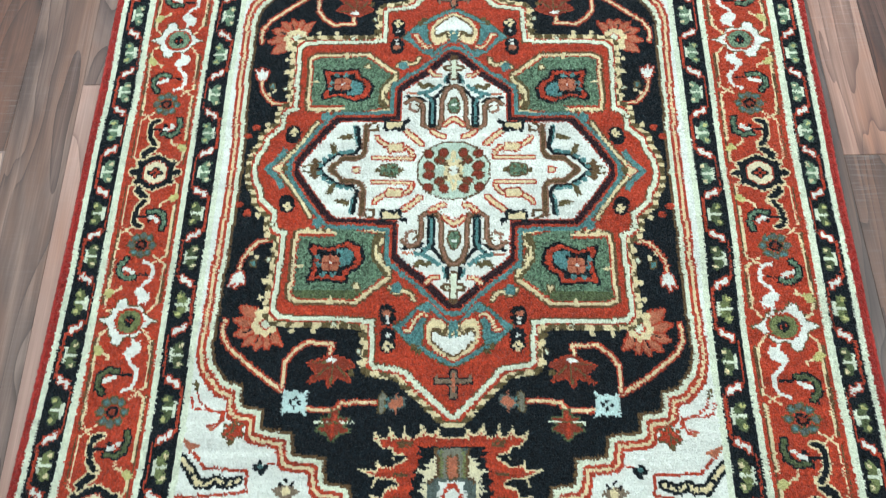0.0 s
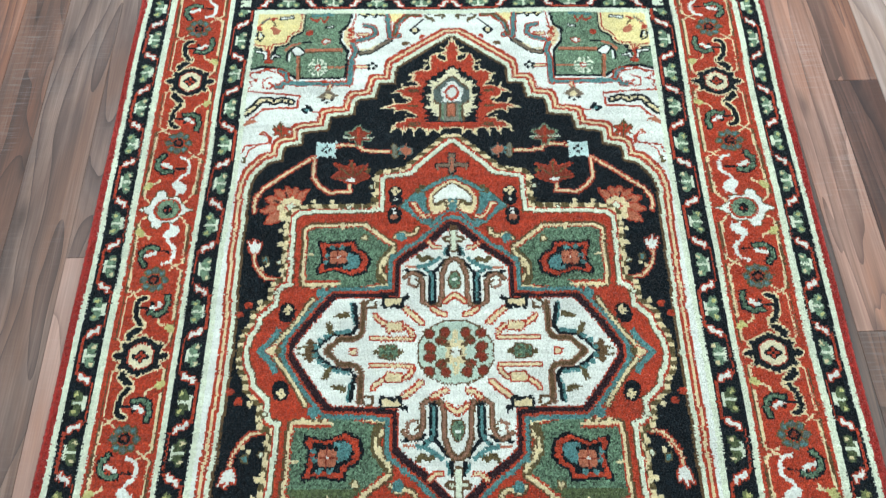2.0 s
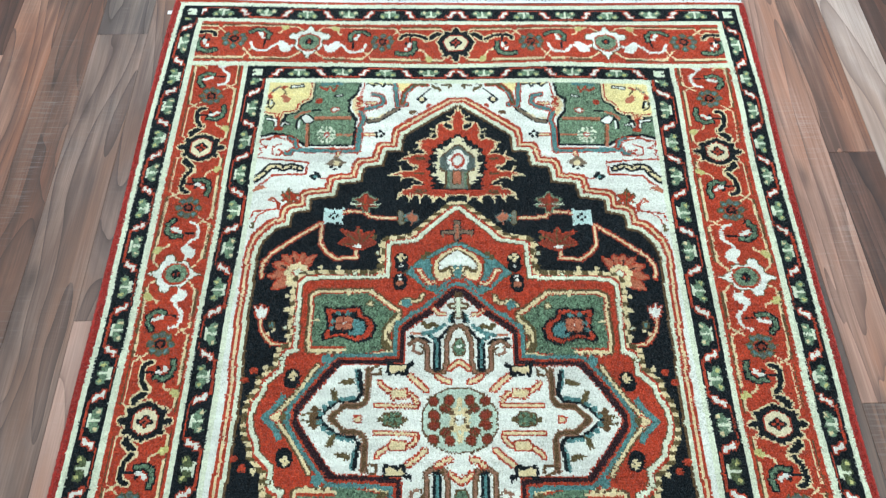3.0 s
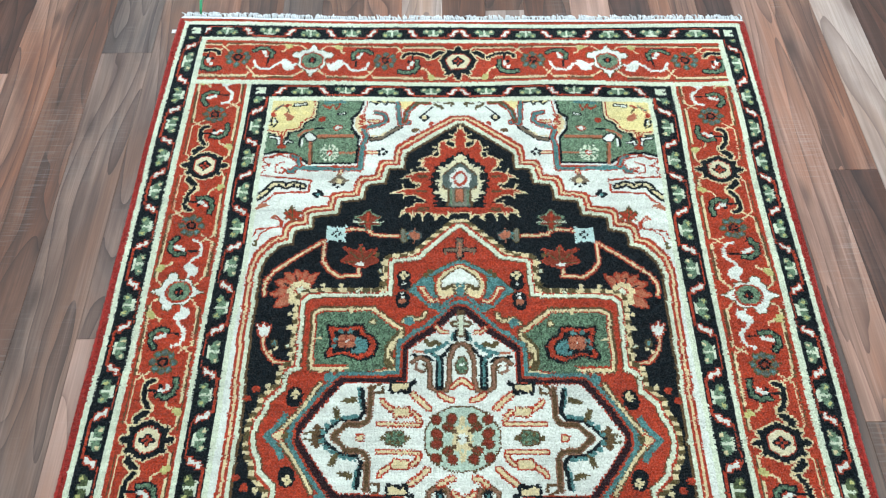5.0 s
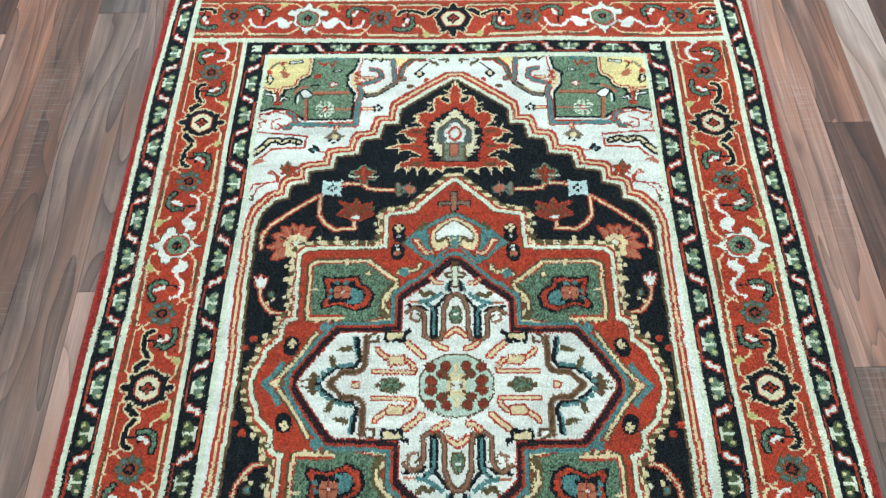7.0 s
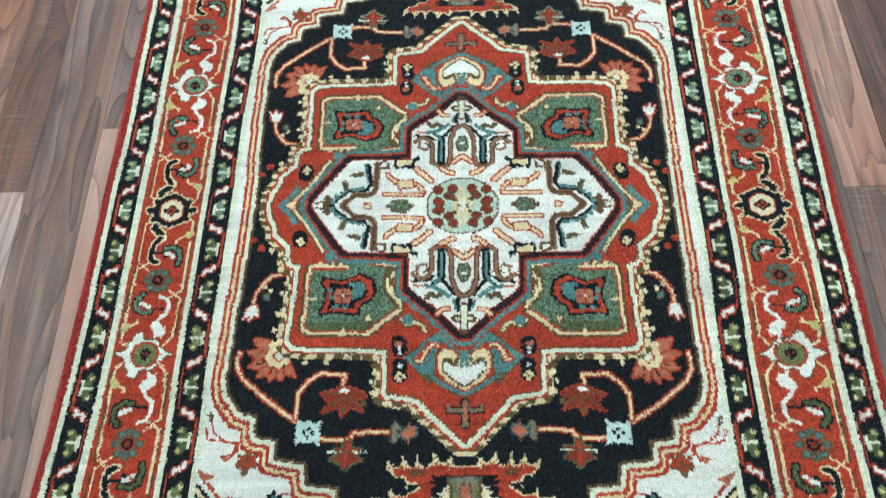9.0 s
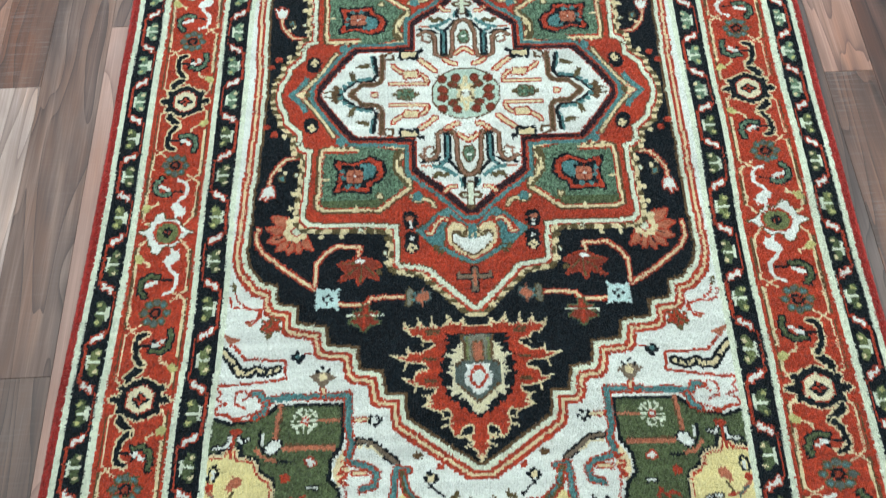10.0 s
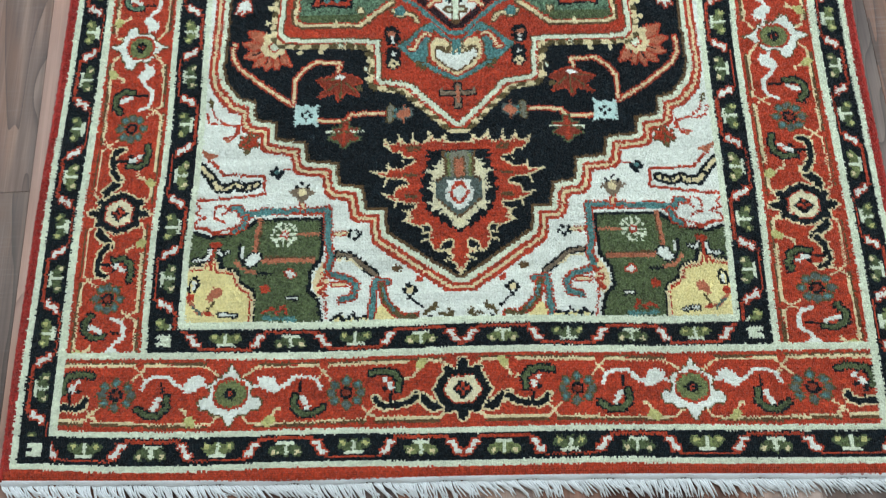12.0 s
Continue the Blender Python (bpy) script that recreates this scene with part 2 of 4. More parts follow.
def stamp(mask, colour, rims, name, inside=None):
    reach = [sum(w for _, w in rims[:k + 1]) for k in range(len(rims))]
    for (rim, _), r in reversed(list(zip(rims, reach))):
        m = grow(mask, r)
        if inside is not None:
            m &= inside
        dye[m] = DYE[rim]
        if name:
            zone[m] = zone_of(name)
    if inside is not None:
        mask = mask & inside
    dye[mask] = DYE[colour]
    if name:
        zone[mask] = zone_of(name)


def polygon_mask(pts):
    inside = np.zeros(dye.shape, dtype=bool)
    for (x0, v0), (x1, v1) in zip(pts, pts[1:] + pts[:1]):
        if v0 != v1:
            cross = (GV >= min(v0, v1)) & (GV < max(v0, v1))
            inside ^= cross & (GX < x0 + (GV - v0) * (x1 - x0) / (v1 - v0))
    return inside


def line_mask(pts, width):
    mask = np.zeros(dye.shape, dtype=bool)
    for (x0, v0), (x1, v1) in zip(pts, pts[1:]):
        dx, dv = x1 - x0, v1 - v0
        t = np.clip(((GX - x0) * dx + (GV - v0) * dv) / max(dx * dx + dv * dv, 1e-6), 0, 1)
        mask |= np.hypot(GX - x0 - t * dx, GV - v0 - t * dv) <= max(width / 2, 0.5)
    return mask


def dot_mask(pts, r):
    mask = np.zeros(dye.shape, dtype=bool)
    for x, v in pts:
        mask |= np.hypot(GX - x, GV - v) <= r
    return mask


def area(colour, pts, *rims, part=None):
    stamp(polygon_mask(pts), colour, rims, part, INSIDE)


def line(colour, width, pts, *rims, part=None):
    stamp(line_mask(pts, width), colour, rims, part, INSIDE)


def dots(colour, r, pts, *rims, part=None):
    stamp(dot_mask(pts, r), colour, rims, part, INSIDE)


def shrunk(pts, middle, f):
    return [(middle[0] + f * (x - middle[0]), middle[1] + f * (v - middle[1])) for x, v in pts]


def checker(colour, pts, near, far):
    """Every other square of a rim that runs round a shape, from near to far knots off its edge."""
    shape = polygon_mask(pts)
    rim = grow(shape, far) & ~grow(shape, near) & INSIDE
    squares = (np.floor(GX / 4.4) + np.floor(GV / 4.4)) % 2 == 0
    slanted = np.floor(GV / 2.7) % 2 == 0
    dye[rim & np.where((GX < 24) | (GX > 97), slanted, squares)] = DYE[colour]


def band(colour, x, v, name=None):
    """All that lies outside the rectangle of half size x by v."""
    m = (GX > x) | (GV > v)
    dye[m] = DYE[colour]
    if name:
        zone[m] = zone_of(name)


INSIDE = (GX < 128) & (GV < 238)

# navy field with its stepped edge against the ivory corners
area("navy", [(-1.5, 218.5), (34, 192), (34.5, 179.5), (44, 179), (46, 167.5), (57, 166), (58, 154.5), (72.5, 153), (74, 143), (89, 141), (89.5, 132), (100, 130.5), (100.5, 120.5), (108.5, 118.5), (115.5, 109.5), (117.5, 101), (116.5, 82), (116, 64.5), (115, 30.5), (115, 11.5), (114, -3.5), (-12.5, -3), (-16, 218.5)], ("brown", 1.6), ("pale", 2.3), ("red", 1.6), ("cream", 1.6), ("red", 1.6), part="field")

# palmette at each end of the field
area("red", [(-5, 145), (6, 145.5), (7, 142.5), (9, 144.5), (12.5, 144), (14, 141), (15, 145), (20.5, 145.5), (22, 143), (23, 145.5), (26.5, 145.5), (28, 142), (30, 145.5), (35, 145), (31.5, 149), (27, 149.5), (26.5, 152.5), (21.5, 152.5), (20.5, 155), (25.5, 158), (28, 159.5), (33, 158.5), (34.5, 161), (40.5, 160.5), (34.5, 163), (26, 164), (23.5, 166.5), (25, 168.5), (30, 169.5), (31, 173), (36, 173), (30.5, 175.5), (28, 176.5), (20, 177), (21, 180.5), (25, 182.5), (22.5, 184), (26, 186.5), (19.5, 189.5), (15, 188), (13, 191.5), (14.5, 196), (12, 202.5), (10.5, 202.5), (9, 198.5), (4.5, 196), (3, 198), (3, 201.5), (6, 203.5), (3, 205), (4, 208.5), (2, 210), (1, 214), (-3, 214.5)], ("cream", 1), part="palmette")
area("navy", [(16, 149), (14, 151.5), (17.5, 152), (13.5, 154), (16.5, 155.5), (15, 158), (18, 160.5), (16, 163), (19.5, 165), (17, 168), (19.5, 170.5), (17.5, 173), (18.5, 175.5), (15.5, 178.5), (17, 181), (13.5, 182.5), (13, 185.5), (10, 185.5), (9, 188.5), (7, 188), (5.5, 191), (3, 190.5), (1, 193.5), (-3.5, 193.5), (-5, 149.5)], part="palmette")
line("brown", 1.5, [(25, 147), (19, 147.5)])
line("brown", 1.2, [(24.5, 148.5), (19, 149)])
line("brown", 1.3, [(26.5, 162), (21, 162)])
line("brown", 1.5, [(25.5, 173), (21, 173.5)])
line("brown", 1.2, [(26.5, 174.5), (22.5, 174.5)])
area("straw", [(14, 150.5), (6.5, 151), (8, 154), (12.5, 154.5), (8.5, 155.5), (12.5, 157), (10.5, 159), (17.5, 160.5), (12.5, 162.5), (14.5, 164.5), (11.5, 165), (15.5, 167.5), (12, 168), (17, 170), (12.5, 171), (12.5, 176.5), (16.5, 177.5), (12.5, 179), (14, 181.5), (11, 181.5), (8, 179.5), (10, 183), (6.5, 183.5), (5, 186.5), (3, 187), (4.5, 188.5), (1, 191.5), (-3.5, 192), (-5, 151)], part="palmette")
area("brown", [(8, 150), (7.5, 162.5), (11.5, 165), (11.5, 175), (7.5, 179), (1, 185), (-4, 185), (-5, 150.5)])
area("slate", [(6.5, 150), (6, 163), (9.5, 165.5), (9.5, 175), (6.5, 178), (1, 183.5), (-4, 183.5), (-5, 150.5)])
area("stone", [(4.5, 150), (4.5, 163.5), (-4.5, 163.5), (-5, 150.5)])
line("slate", 1.2, [(10.5, 167), (10.5, 174)])
line("sage", 1.3, [(5, 151.5), (5.5, 163)])
area("ivory", [(6, 165), (5, 168), (7, 171), (6.5, 175.5), (3.5, 177.5), (3, 180), (1, 180.5), (-4, 180.5), (-4.5, 165.5)], part="palmette")
area("red", [(0.5, 165.5), (3, 167.5), (5, 172), (3.5, 175), (1, 178), (-4.5, 175), (-4.5, 167.5)], part="palmette")
area("ivory", [(0.5, 168), (2.5, 169.5), (3, 172), (2.5, 174.5), (0.5, 176), (-1.5, 174), (-1.5, 169.5)], part="palmette")
area("salmon", [(2.5, 154), (2.5, 163.5), (-4.5, 163.5), (-4.5, 154.5)], ("brown", 0.7))
line("cream", 1.1, [(28, 145.5), (29, 140)])
line("cream", 1.1, [(22, 145), (22, 139.5)])
line("cream", 1.1, [(14, 144.5), (14.5, 139)])
line("cream", 1.1, [(7, 146), (6.5, 140.5)])
line("cream", 1.1, [(33.5, 146), (36, 142)])
line("cream", 1.1, [(34, 159.5), (34, 155.5)])
line("cream", 1.1, [(39.5, 161), (42.5, 160)])
line("cream", 1.1, [(34.5, 163), (36, 167.5)])
line("cream", 1.1, [(34, 173), (37, 172)])
line("cream", 1.1, [(30, 175.5), (31, 179.5)])
line("cream", 1.1, [(24, 182.5), (27, 181)])
line("cream", 1.1, [(22.5, 185.5), (27.5, 187)])
line("cream", 1.1, [(18.5, 189.5), (17.5, 192)])
line("cream", 1.1, [(13, 192.5), (18, 194)])
line("cream", 1.1, [(13.5, 196), (18.5, 198)])
line("cream", 1.1, [(12, 203), (7.5, 203.5)])
line("cream", 1.1, [(4, 203.5), (7, 202.5)])
line("cream", 1.1, [(3, 206.5), (7, 208.5)])
line("cream", 1.1, [(26, 152.5), (27, 155)])
line("cream", 1.1, [(20, 177.5), (21.5, 177)])
line("cream", 1.1, [(25, 167.5), (30.5, 169)])
line("cream", 1.1, [(0, 213), (0.5, 216)])
line("navy", 1, [(26.5, 153.5), (21, 153.5)])
line("navy", 1.2, [(28.5, 167), (25, 166.5)])

# branches, leaves and blossoms of the navy field
line("cream", 1.5, [(113.5, 86.5), (114, 95), (110.5, 101.5), (104, 107), (96, 113.5), (82.5, 123)], ("red", 1))
line("cream", 1.5, [(82, 121.5), (82, 109.5), (77.5, 103), (71.5, 98.5), (59.5, 99), (60, 104)], ("red", 1))
line("cream", 1.5, [(70.5, 131.5), (55.5, 132), (52, 128), (37, 127.5)], ("red", 1))
area("ice", [(81.5, 135.2), (77.5, 133.4), (74.7, 134), (72, 133.4), (68, 135.5), (69, 131.8), (68.6, 128.6), (69.4, 125.6), (68, 122), (72, 123.6), (74.7, 123.2), (77.5, 123.8), (81.5, 122), (80.6, 125.8), (81.2, 128.6), (80.6, 131.6)], part="blossom")
dots("navy", 1.0, [(76.9, 128.6), (74.7, 130.8), (72.5, 128.6), (74.7, 126.5)])
area("rust", [(59, 121), (61, 115.5), (70.5, 119), (65.5, 113.5), (71, 109), (64, 107), (61, 105), (54, 105.5), (47, 109.5), (53, 112.5), (48, 118), (56, 115.5)], ("red", 0.7), part="leaf_spray")
line("olive", 1, [(58.5, 119), (58, 109.5)])
line("olive", 1, [(65.5, 115), (60, 110.5)])
line("olive", 1, [(51.5, 115), (56, 110)])
line("olive", 1, [(67.5, 108.5), (61.5, 108.5)])
dots("ivory", 1.4, [(60, 107), (58, 107)])
area("salmon", [(91.5, 85), (100, 79.5), (106.5, 78.5), (104, 85), (109.5, 86.5), (104, 91), (108.5, 95), (102, 96.5), (103.5, 101), (98, 98.5), (97.5, 103.5), (93.5, 99), (91.5, 103), (89.5, 98.5), (84, 100.5), (87, 93.5)], ("red", 1), part="large_blossom")
line("navy", 0.7, [(103, 93.5), (98, 91)])
line("navy", 0.7, [(97, 98.5), (95, 93)])
line("navy", 0.7, [(90.5, 98.5), (91, 92.5)])
line("red", 1.0, [(104, 85), (94.5, 90)])
line("red", 1.0, [(104, 91), (94.5, 90)])
line("red", 1.0, [(102, 96.5), (94.5, 90)])
line("red", 1.0, [(97.8, 98.5), (94.5, 90)])
line("red", 1.0, [(93.5, 99), (94.5, 90)])
line("red", 1.0, [(89.5, 98.5), (94.5, 90)])
line("red", 1.0, [(87.5, 94), (94.5, 90)])
dots("cream", 2.2, [(98.5, 89.5), (96.5, 92.5), (93, 93.5), (90, 91.5), (97, 86), (93.5, 84.5), (97, 82.5)])
dots("pale", 2.2, [(93, 89)], ("red", 0.8))
area("ivory", [(114, 68), (111.5, 65), (111, 69.5), (108.5, 65), (106.5, 67), (107, 61), (110, 59.5), (112.5, 62)], ("red", 1.2), part="bud")
line("cream", 1.3, [(109.5, 59), (109, 53.5), (106, 48.5), (101.5, 43.5), (92, 42.5)], ("red", 1))
dots("teal", 1.3, [(103, 55.5)], ("olive", 1.2))
dots("cream", 1.2, [(104.5, 50), (101.5, 52)])
area("rust", [(55.5, 147), (58, 143), (63, 141.5), (59, 139), (61, 135.5), (57, 136), (56, 132), (53.5, 132), (53, 136), (48, 136), (51, 139.5), (47.5, 141.5), (52.5, 142.5)], ("moss", 0.9))
line("red", 1.6, [(55.5, 144), (55, 134)])
line("olive", 1.2, [(63, 138), (47.5, 137.5)])
line("pale", 1.1, [(64, 138), (58, 137.5)])
line("pale", 1.1, [(52, 137.5), (46, 137.5)])
line("stone", 2.4, [(33.5, 131.5), (33, 124)], ("olive", 0.8))
dots("salmon", 2.4, [(27.5, 128.5), (25.5, 127.5)], ("slate", 0.9))
line("salmon", 1.2, [(26.5, 133), (26.5, 123)])
dots("teal", 0.9, [(31, 129.5), (31, 126)])
dots("red", 2, [(109.5, 27.5), (114, 22)])

# medallion: red ground and its stepped double outline
area("red", [(-2.5, 136.5), (15.5, 118.5), (23, 110), (38, 107.5), (39, 84.5), (86, 83.5), (88.5, 80.5), (86.5, 38), (92.5, 36), (93, 26), (98, 22), (101, 18.5), (102, 12.5), (105, 7.5), (106.5, 0), (105.5, -6.5), (-12.5, -6), (-15.5, 132)], ("brown", 0.8), ("pale", 2.2), ("red", 1.3), ("cream", 2.4), part="medallion")
checker("olive", [(-2.5, 136.5), (15.5, 118.5), (23, 110), (38, 107.5), (39, 84.5), (86, 83.5), (88.5, 80.5), (86.5, 38), (92.5, 36), (93, 26), (98, 22), (101, 18.5), (102, 12.5), (105, 7.5), (106.5, 0), (105.5, -6.5), (-12.5, -6), (-15.5, 132)], 4.3, 6.9)
dots("cream", 1.5, [(80, 92.5), (69.5, 92.5), (79.5, 90), (69.5, 90), (94.5, 77), (97, 74), (93, 66), (96, 65), (93, 57.5), (93.5, 48), (97.5, 40), (103.5, 29), (45, 108), (45, 97.5), (45.5, 89)])
dots("olive", 1.7, [(59.5, 88.5), (55, 88.5), (63.5, 89), (49, 113.5), (46.5, 102.5), (45.5, 93.5), (95.5, 53.5), (95, 42), (95.5, 34.5), (50, 89)])
dots("pale", 1, [(59.5, 88.5), (46.5, 102.5), (95.5, 53.5), (95.5, 34.5)])

# small motif in the tip of the medallion
line("tan", 2.6, [(0, 125), (0, 113)], ("navy", 1.0))
line("tan", 2.4, [(-8, 117.5), (8, 117.5)], ("navy", 1.0))
line("salmon", 1.6, [(0, 122), (0, 114)])
line("tan", 1.4, [(-8, 115), (-8, 118)])
line("tan", 1.4, [(8, 115), (8, 118)])
dots("navy", 4, [(32.5, 98.5), (32.5, 93.5), (33.5, 84.5), (33.5, 81)])
dots("cream", 1.2, [(34, 99.5), (30.5, 99.5), (32.5, 101), (32.5, 97.5)])
dots("ivory", 1, [(32.5, 93.5), (33.5, 84.5), (33.5, 87)])
dots("salmon", 1.6, [(33, 81.5), (34.5, 81.5)])

# shield at the top of the medallion
line("teal", 2.4, [(-3, 110.5), (6.5, 106), (14.5, 101), (19.5, 98)], ("brown", 0.7))
area("teal", [(31, 89), (25.5, 94), (20.5, 99), (15.5, 98), (15, 87.5), (11.5, 81), (14, 76), (19, 78.5), (24.5, 84.5)], ("brown", 0.7))
area("red", [(25, 89.5), (21, 92.5), (19.5, 89), (15.5, 82.5), (17.5, 79.5), (21.5, 84)])
dots("olive", 1.8, [(17, 102), (19.5, 99.5)])
line("teal", 2.6, [(3, 87), (8.5, 81), (13, 76)])
area("cream", [(0, 107.5), (8.5, 102), (13, 97), (13.5, 88.5), (11, 84), (6.5, 85), (3, 88), (-6, 88.5), (-6, 107.5)], ("red", 1), part="shield")
area("ivory", [(0, 104.5), (7, 99.5), (10.5, 95.5), (10, 90.5), (8, 90), (5, 93.5), (-6, 94.5), (-6, 104.5)], ("brown", 1), part="shield")
line("olive", 1.6, [(9, 90.5), (5.5, 93), (3, 89)])
line("teal", 2, [(1.5, 93.5), (1, 86)])
line("brown", 1, [(4, 93), (3, 86.5)])
line("cream", 1.3, [(24, 90.5), (21.5, 90.5), (20, 86), (16.5, 81.5), (13.5, 82.5)], ("red", 1))
dots("olive", 1.6, [(17, 102)])

# green panels between the arms
area("green", [(81.5, 73), (77.5, 75), (51.5, 75), (40, 65), (35, 61.5), (38, 56), (41, 51.5), (41, 44), (37.5, 40), (53.5, 36.5), (64.5, 36), (62.5, 40.5), (80.5, 40.5), (81, 57.5)], ("red", 1), ("cream", 1.7), ("brown", 1), part="green_panel")
line("cream", 1.6, [(63.5, 77.5), (62.5, 74.5), (62, 77.5)])
line("cream", 1.4, [(81, 57.5), (78, 57.5)])
line("cream", 1.7, [(79.5, 38.5), (62.5, 39)])
line("cream", 1.5, [(76.5, 36.5), (75.5, 38.5)])
line("cream", 1.5, [(70.5, 36.5), (69.5, 38.5)])
line("red", 1, [(80.5, 40.5), (62, 41)])
line("olive", 4, [(34, 61), (38, 56), (41, 52), (41, 44), (39, 40)])
line("cream", 2, [(33.5, 61), (35, 57.5), (38.5, 54), (40.5, 50), (40.5, 46)])
line("cream", 1.6, [(33, 68), (29.5, 71.5), (25.5, 69.5), (21.5, 71), (20.5, 74.5)], ("brown", 1))
dots("cream", 1.4, [(50, 68)], ("olive", 1))
BLOCK = [(75.5, 67), (70.5, 65.5), (54.5, 67), (54, 61.5), (48.5, 58.5), (45.5, 53.5), (47.5, 46), (55, 42.5), (61.5, 45.5), (66, 47), (75, 44.5), (76, 48), (73.5, 52), (74, 60), (76, 64)]
area("navy", BLOCK, part="flower_block")
area("red", shrunk(BLOCK, (62, 55), 0.88), part="flower_block")
area("navy", shrunk(BLOCK, (62, 55), 0.68), part="flower_block")
area("teal", [(61, 48.2), (56, 47.6), (52.6, 48.8), (51.6, 52.4), (53.4, 56), (58, 58.4), (60, 55)], part="flower_block")
dots("teal", 1.6, [(70.2, 52.5), (70, 56.6), (67.6, 62), (62.2, 62)])
area("salmon", [(68.4, 51.6), (59.6, 51.6), (59.6, 60.2), (68.4, 60.2)], part="flower_block")
line("rust", 1.0, [(63.9, 50.9), (63.9, 60.6)])
line("rust", 1.0, [(59, 55.8), (69, 55.8)])
dots("navy", 1.2, [(68.6, 51.4), (59.4, 51.4), (59.4, 60.4), (68.6, 60.4)])
dots("ivory", 0.8, [(63.9, 55.8)])

# teal band and dotted line round the star
line("teal", 3.4, [(-2, 83), (8, 76), (17.5, 67.5), (23.5, 62)])
line("teal", 3, [(34, 55.5), (34.5, 37)])
line("teal", 3, [(38.5, 36), (53.5, 34.5), (64.5, 35), (70, 32)])
line("teal", 2.8, [(68.5, 31.5), (76.5, 20.5), (84.5, 10.5), (90.5, 1), (90, -6.5)])
line("brown", 1, [(36, 56), (36, 38.5)])
line("cream", 1.7, [(75.5, 30), (81, 20.5), (87.5, 11), (92.5, 4.5), (98, -0.5)], ("brown", 0.9))
area("cream", [(98.5, 0.5), (93.5, 3.5), (92, -3.5), (96, -3.5)], ("red", 0.8))
line("olive", 1.4, [(93, 2), (92, -3.5)])
area("teal", [(93.5, 13.5), (90.5, 12), (93.5, 5), (99.5, 1), (103, -0.5), (97.5, -3.5), (95.5, -6.5), (93, 5.5)], ("brown", 0.6))
area("teal", [(103.5, 0), (96, 8), (93.5, 13), (90.5, 12), (93.5, 6.5), (99.5, 0), (98.5, -6.5), (103, -3.5)])
line("cream", 1.7, [(81, 20.5), (87.5, 11), (92.5, 4.5), (98, -0.5)])
area("cream", [(98.5, 0.5), (93, 3.5), (92, -4), (97, -4)], ("red", 0.8))
dots("olive", 2, [(91.5, 0)])
dots("navy", 4.2, [(88.5, 23.5), (89, 20.5)])
dots("cream", 1.2, [(89.5, 23.5), (87, 24.5), (88, 22), (88, 25.5)])
dots("teal", 3, [(71.5, 33.5), (67.5, 27.5), (29.5, 68.5), (25, 61)])
dots("red", 2.4, [(69, 29), (24.5, 65)])

# ivory star with its red and navy outline
area("ivory", [(0, 76.5), (14, 62), (25, 54), (29, 50.5), (29, 30.5), (63, 30), (73, 17), (81.5, 4), (83.5, 0.5), (83, -6.5), (-7, -6.5), (-8, 76.5)], ("red", 0.7), ("plum", 2.9), ("red", 0.9), ("teal", 2.2), part="star")
line("brown", 4, [(0.5, 74.5), (0.5, 60.5)])
line("brown", 4, [(4.5, 67.5), (-4.5, 67.5)])
line("pale", 1.6, [(0.5, 73), (0.5, 60.5)])
line("pale", 1.6, [(4, 67.5), (-4.5, 67.5)])
line("navy", 2, [(3, 62.5), (3.5, 57)])
line("teal", 1.4, [(4.5, 61.5), (5.5, 57)])
line("cream", 1.6, [(14, 65), (11, 62), (8, 62.5)], ("red", 1))
line("olive", 2.6, [(20, 56), (17.5, 53.5), (14.5, 55.5), (12, 54)])
line("salmon", 1.5, [(26.5, 49.5), (19.5, 49)])
line("navy", 1.6, [(27.5, 47), (19.5, 46.5), (16, 44)])
line("teal", 2.4, [(19.5, 49.5), (14.5, 50.5), (8, 55)])
line("navy", 2, [(16, 48), (11.5, 45.5), (8, 50), (5, 54)])
line("fawn", 1.8, [(24.5, 42), (25, 38.5), (21.5, 37)])
line("fawn", 1.5, [(27, 43), (23, 46), (19, 44), (17, 39.5), (17, 28.5), (12, 25), (8, 27.5)], ("brown", 0.8))
line("brown", 1, [(20.5, 37), (19, 39.5), (21, 41.5)])
line("fawn", 1.5, [(8, 27), (7, 32), (7, 43.5), (4.5, 51.5), (1.5, 55), (-4.5, 54.5)], ("brown", 0.9))
line("navy", 5, [(12, 43), (12, 29.5)])
line("teal", 1.3, [(12, 44), (12, 29.5)])
dots("teal", 1.4, [(15, 47.5), (13, 45)])
area("green", [(0, 47), (2.5, 43.5), (3, 39.5), (1.5, 36.5), (-4.5, 36), (-5, 47)], ("brown", 1.4))
dots("ivory", 0.8, [(0.5, 42), (-1, 40)])
area("ivory", [(0, 30), (3, 26.5), (6, 24.5), (3, 22.5), (-4.5, 22), (-5, 29.5)])
line("cream", 1.8, [(5.5, 28.5), (2.5, 31), (-0.5, 33.5)], ("red", 1))
line("cream", 1.8, [(12, 24.5), (8, 22), (5, 21)], ("red", 1))
line("cream", 2.2, [(26.5, 24.5), (21, 20), (17.5, 16.5)], ("red", 1))
area("navy", [(39.5, 32), (35, 32), (35, 31), (28.5, 30.5), (25, 33), (23.5, 30), (27, 29), (27, 24.5), (30, 24), (32.5, 25), (38, 24), (39, 26)])
area("cream", [(37.5, 30), (28.5, 30), (29, 26.5), (32, 27), (35, 25.5), (37.5, 26.5)])
line("brown", 1.3, [(46.5, 29), (47, 25), (42, 24.5), (42, 28)])
line("brown", 1, [(46.5, 29), (43, 29.5)])
area("cream", [(37.5, 16), (28, 16.5), (26.5, 12.5), (34.5, 11.5)], ("red", 1))
line("cream", 1.6, [(37.5, 16), (40.5, 18), (42, 20)], ("red", 1))
line("cream", 1.6, [(26, 14.5), (22.5, 11), (22, 9)], ("red", 1))
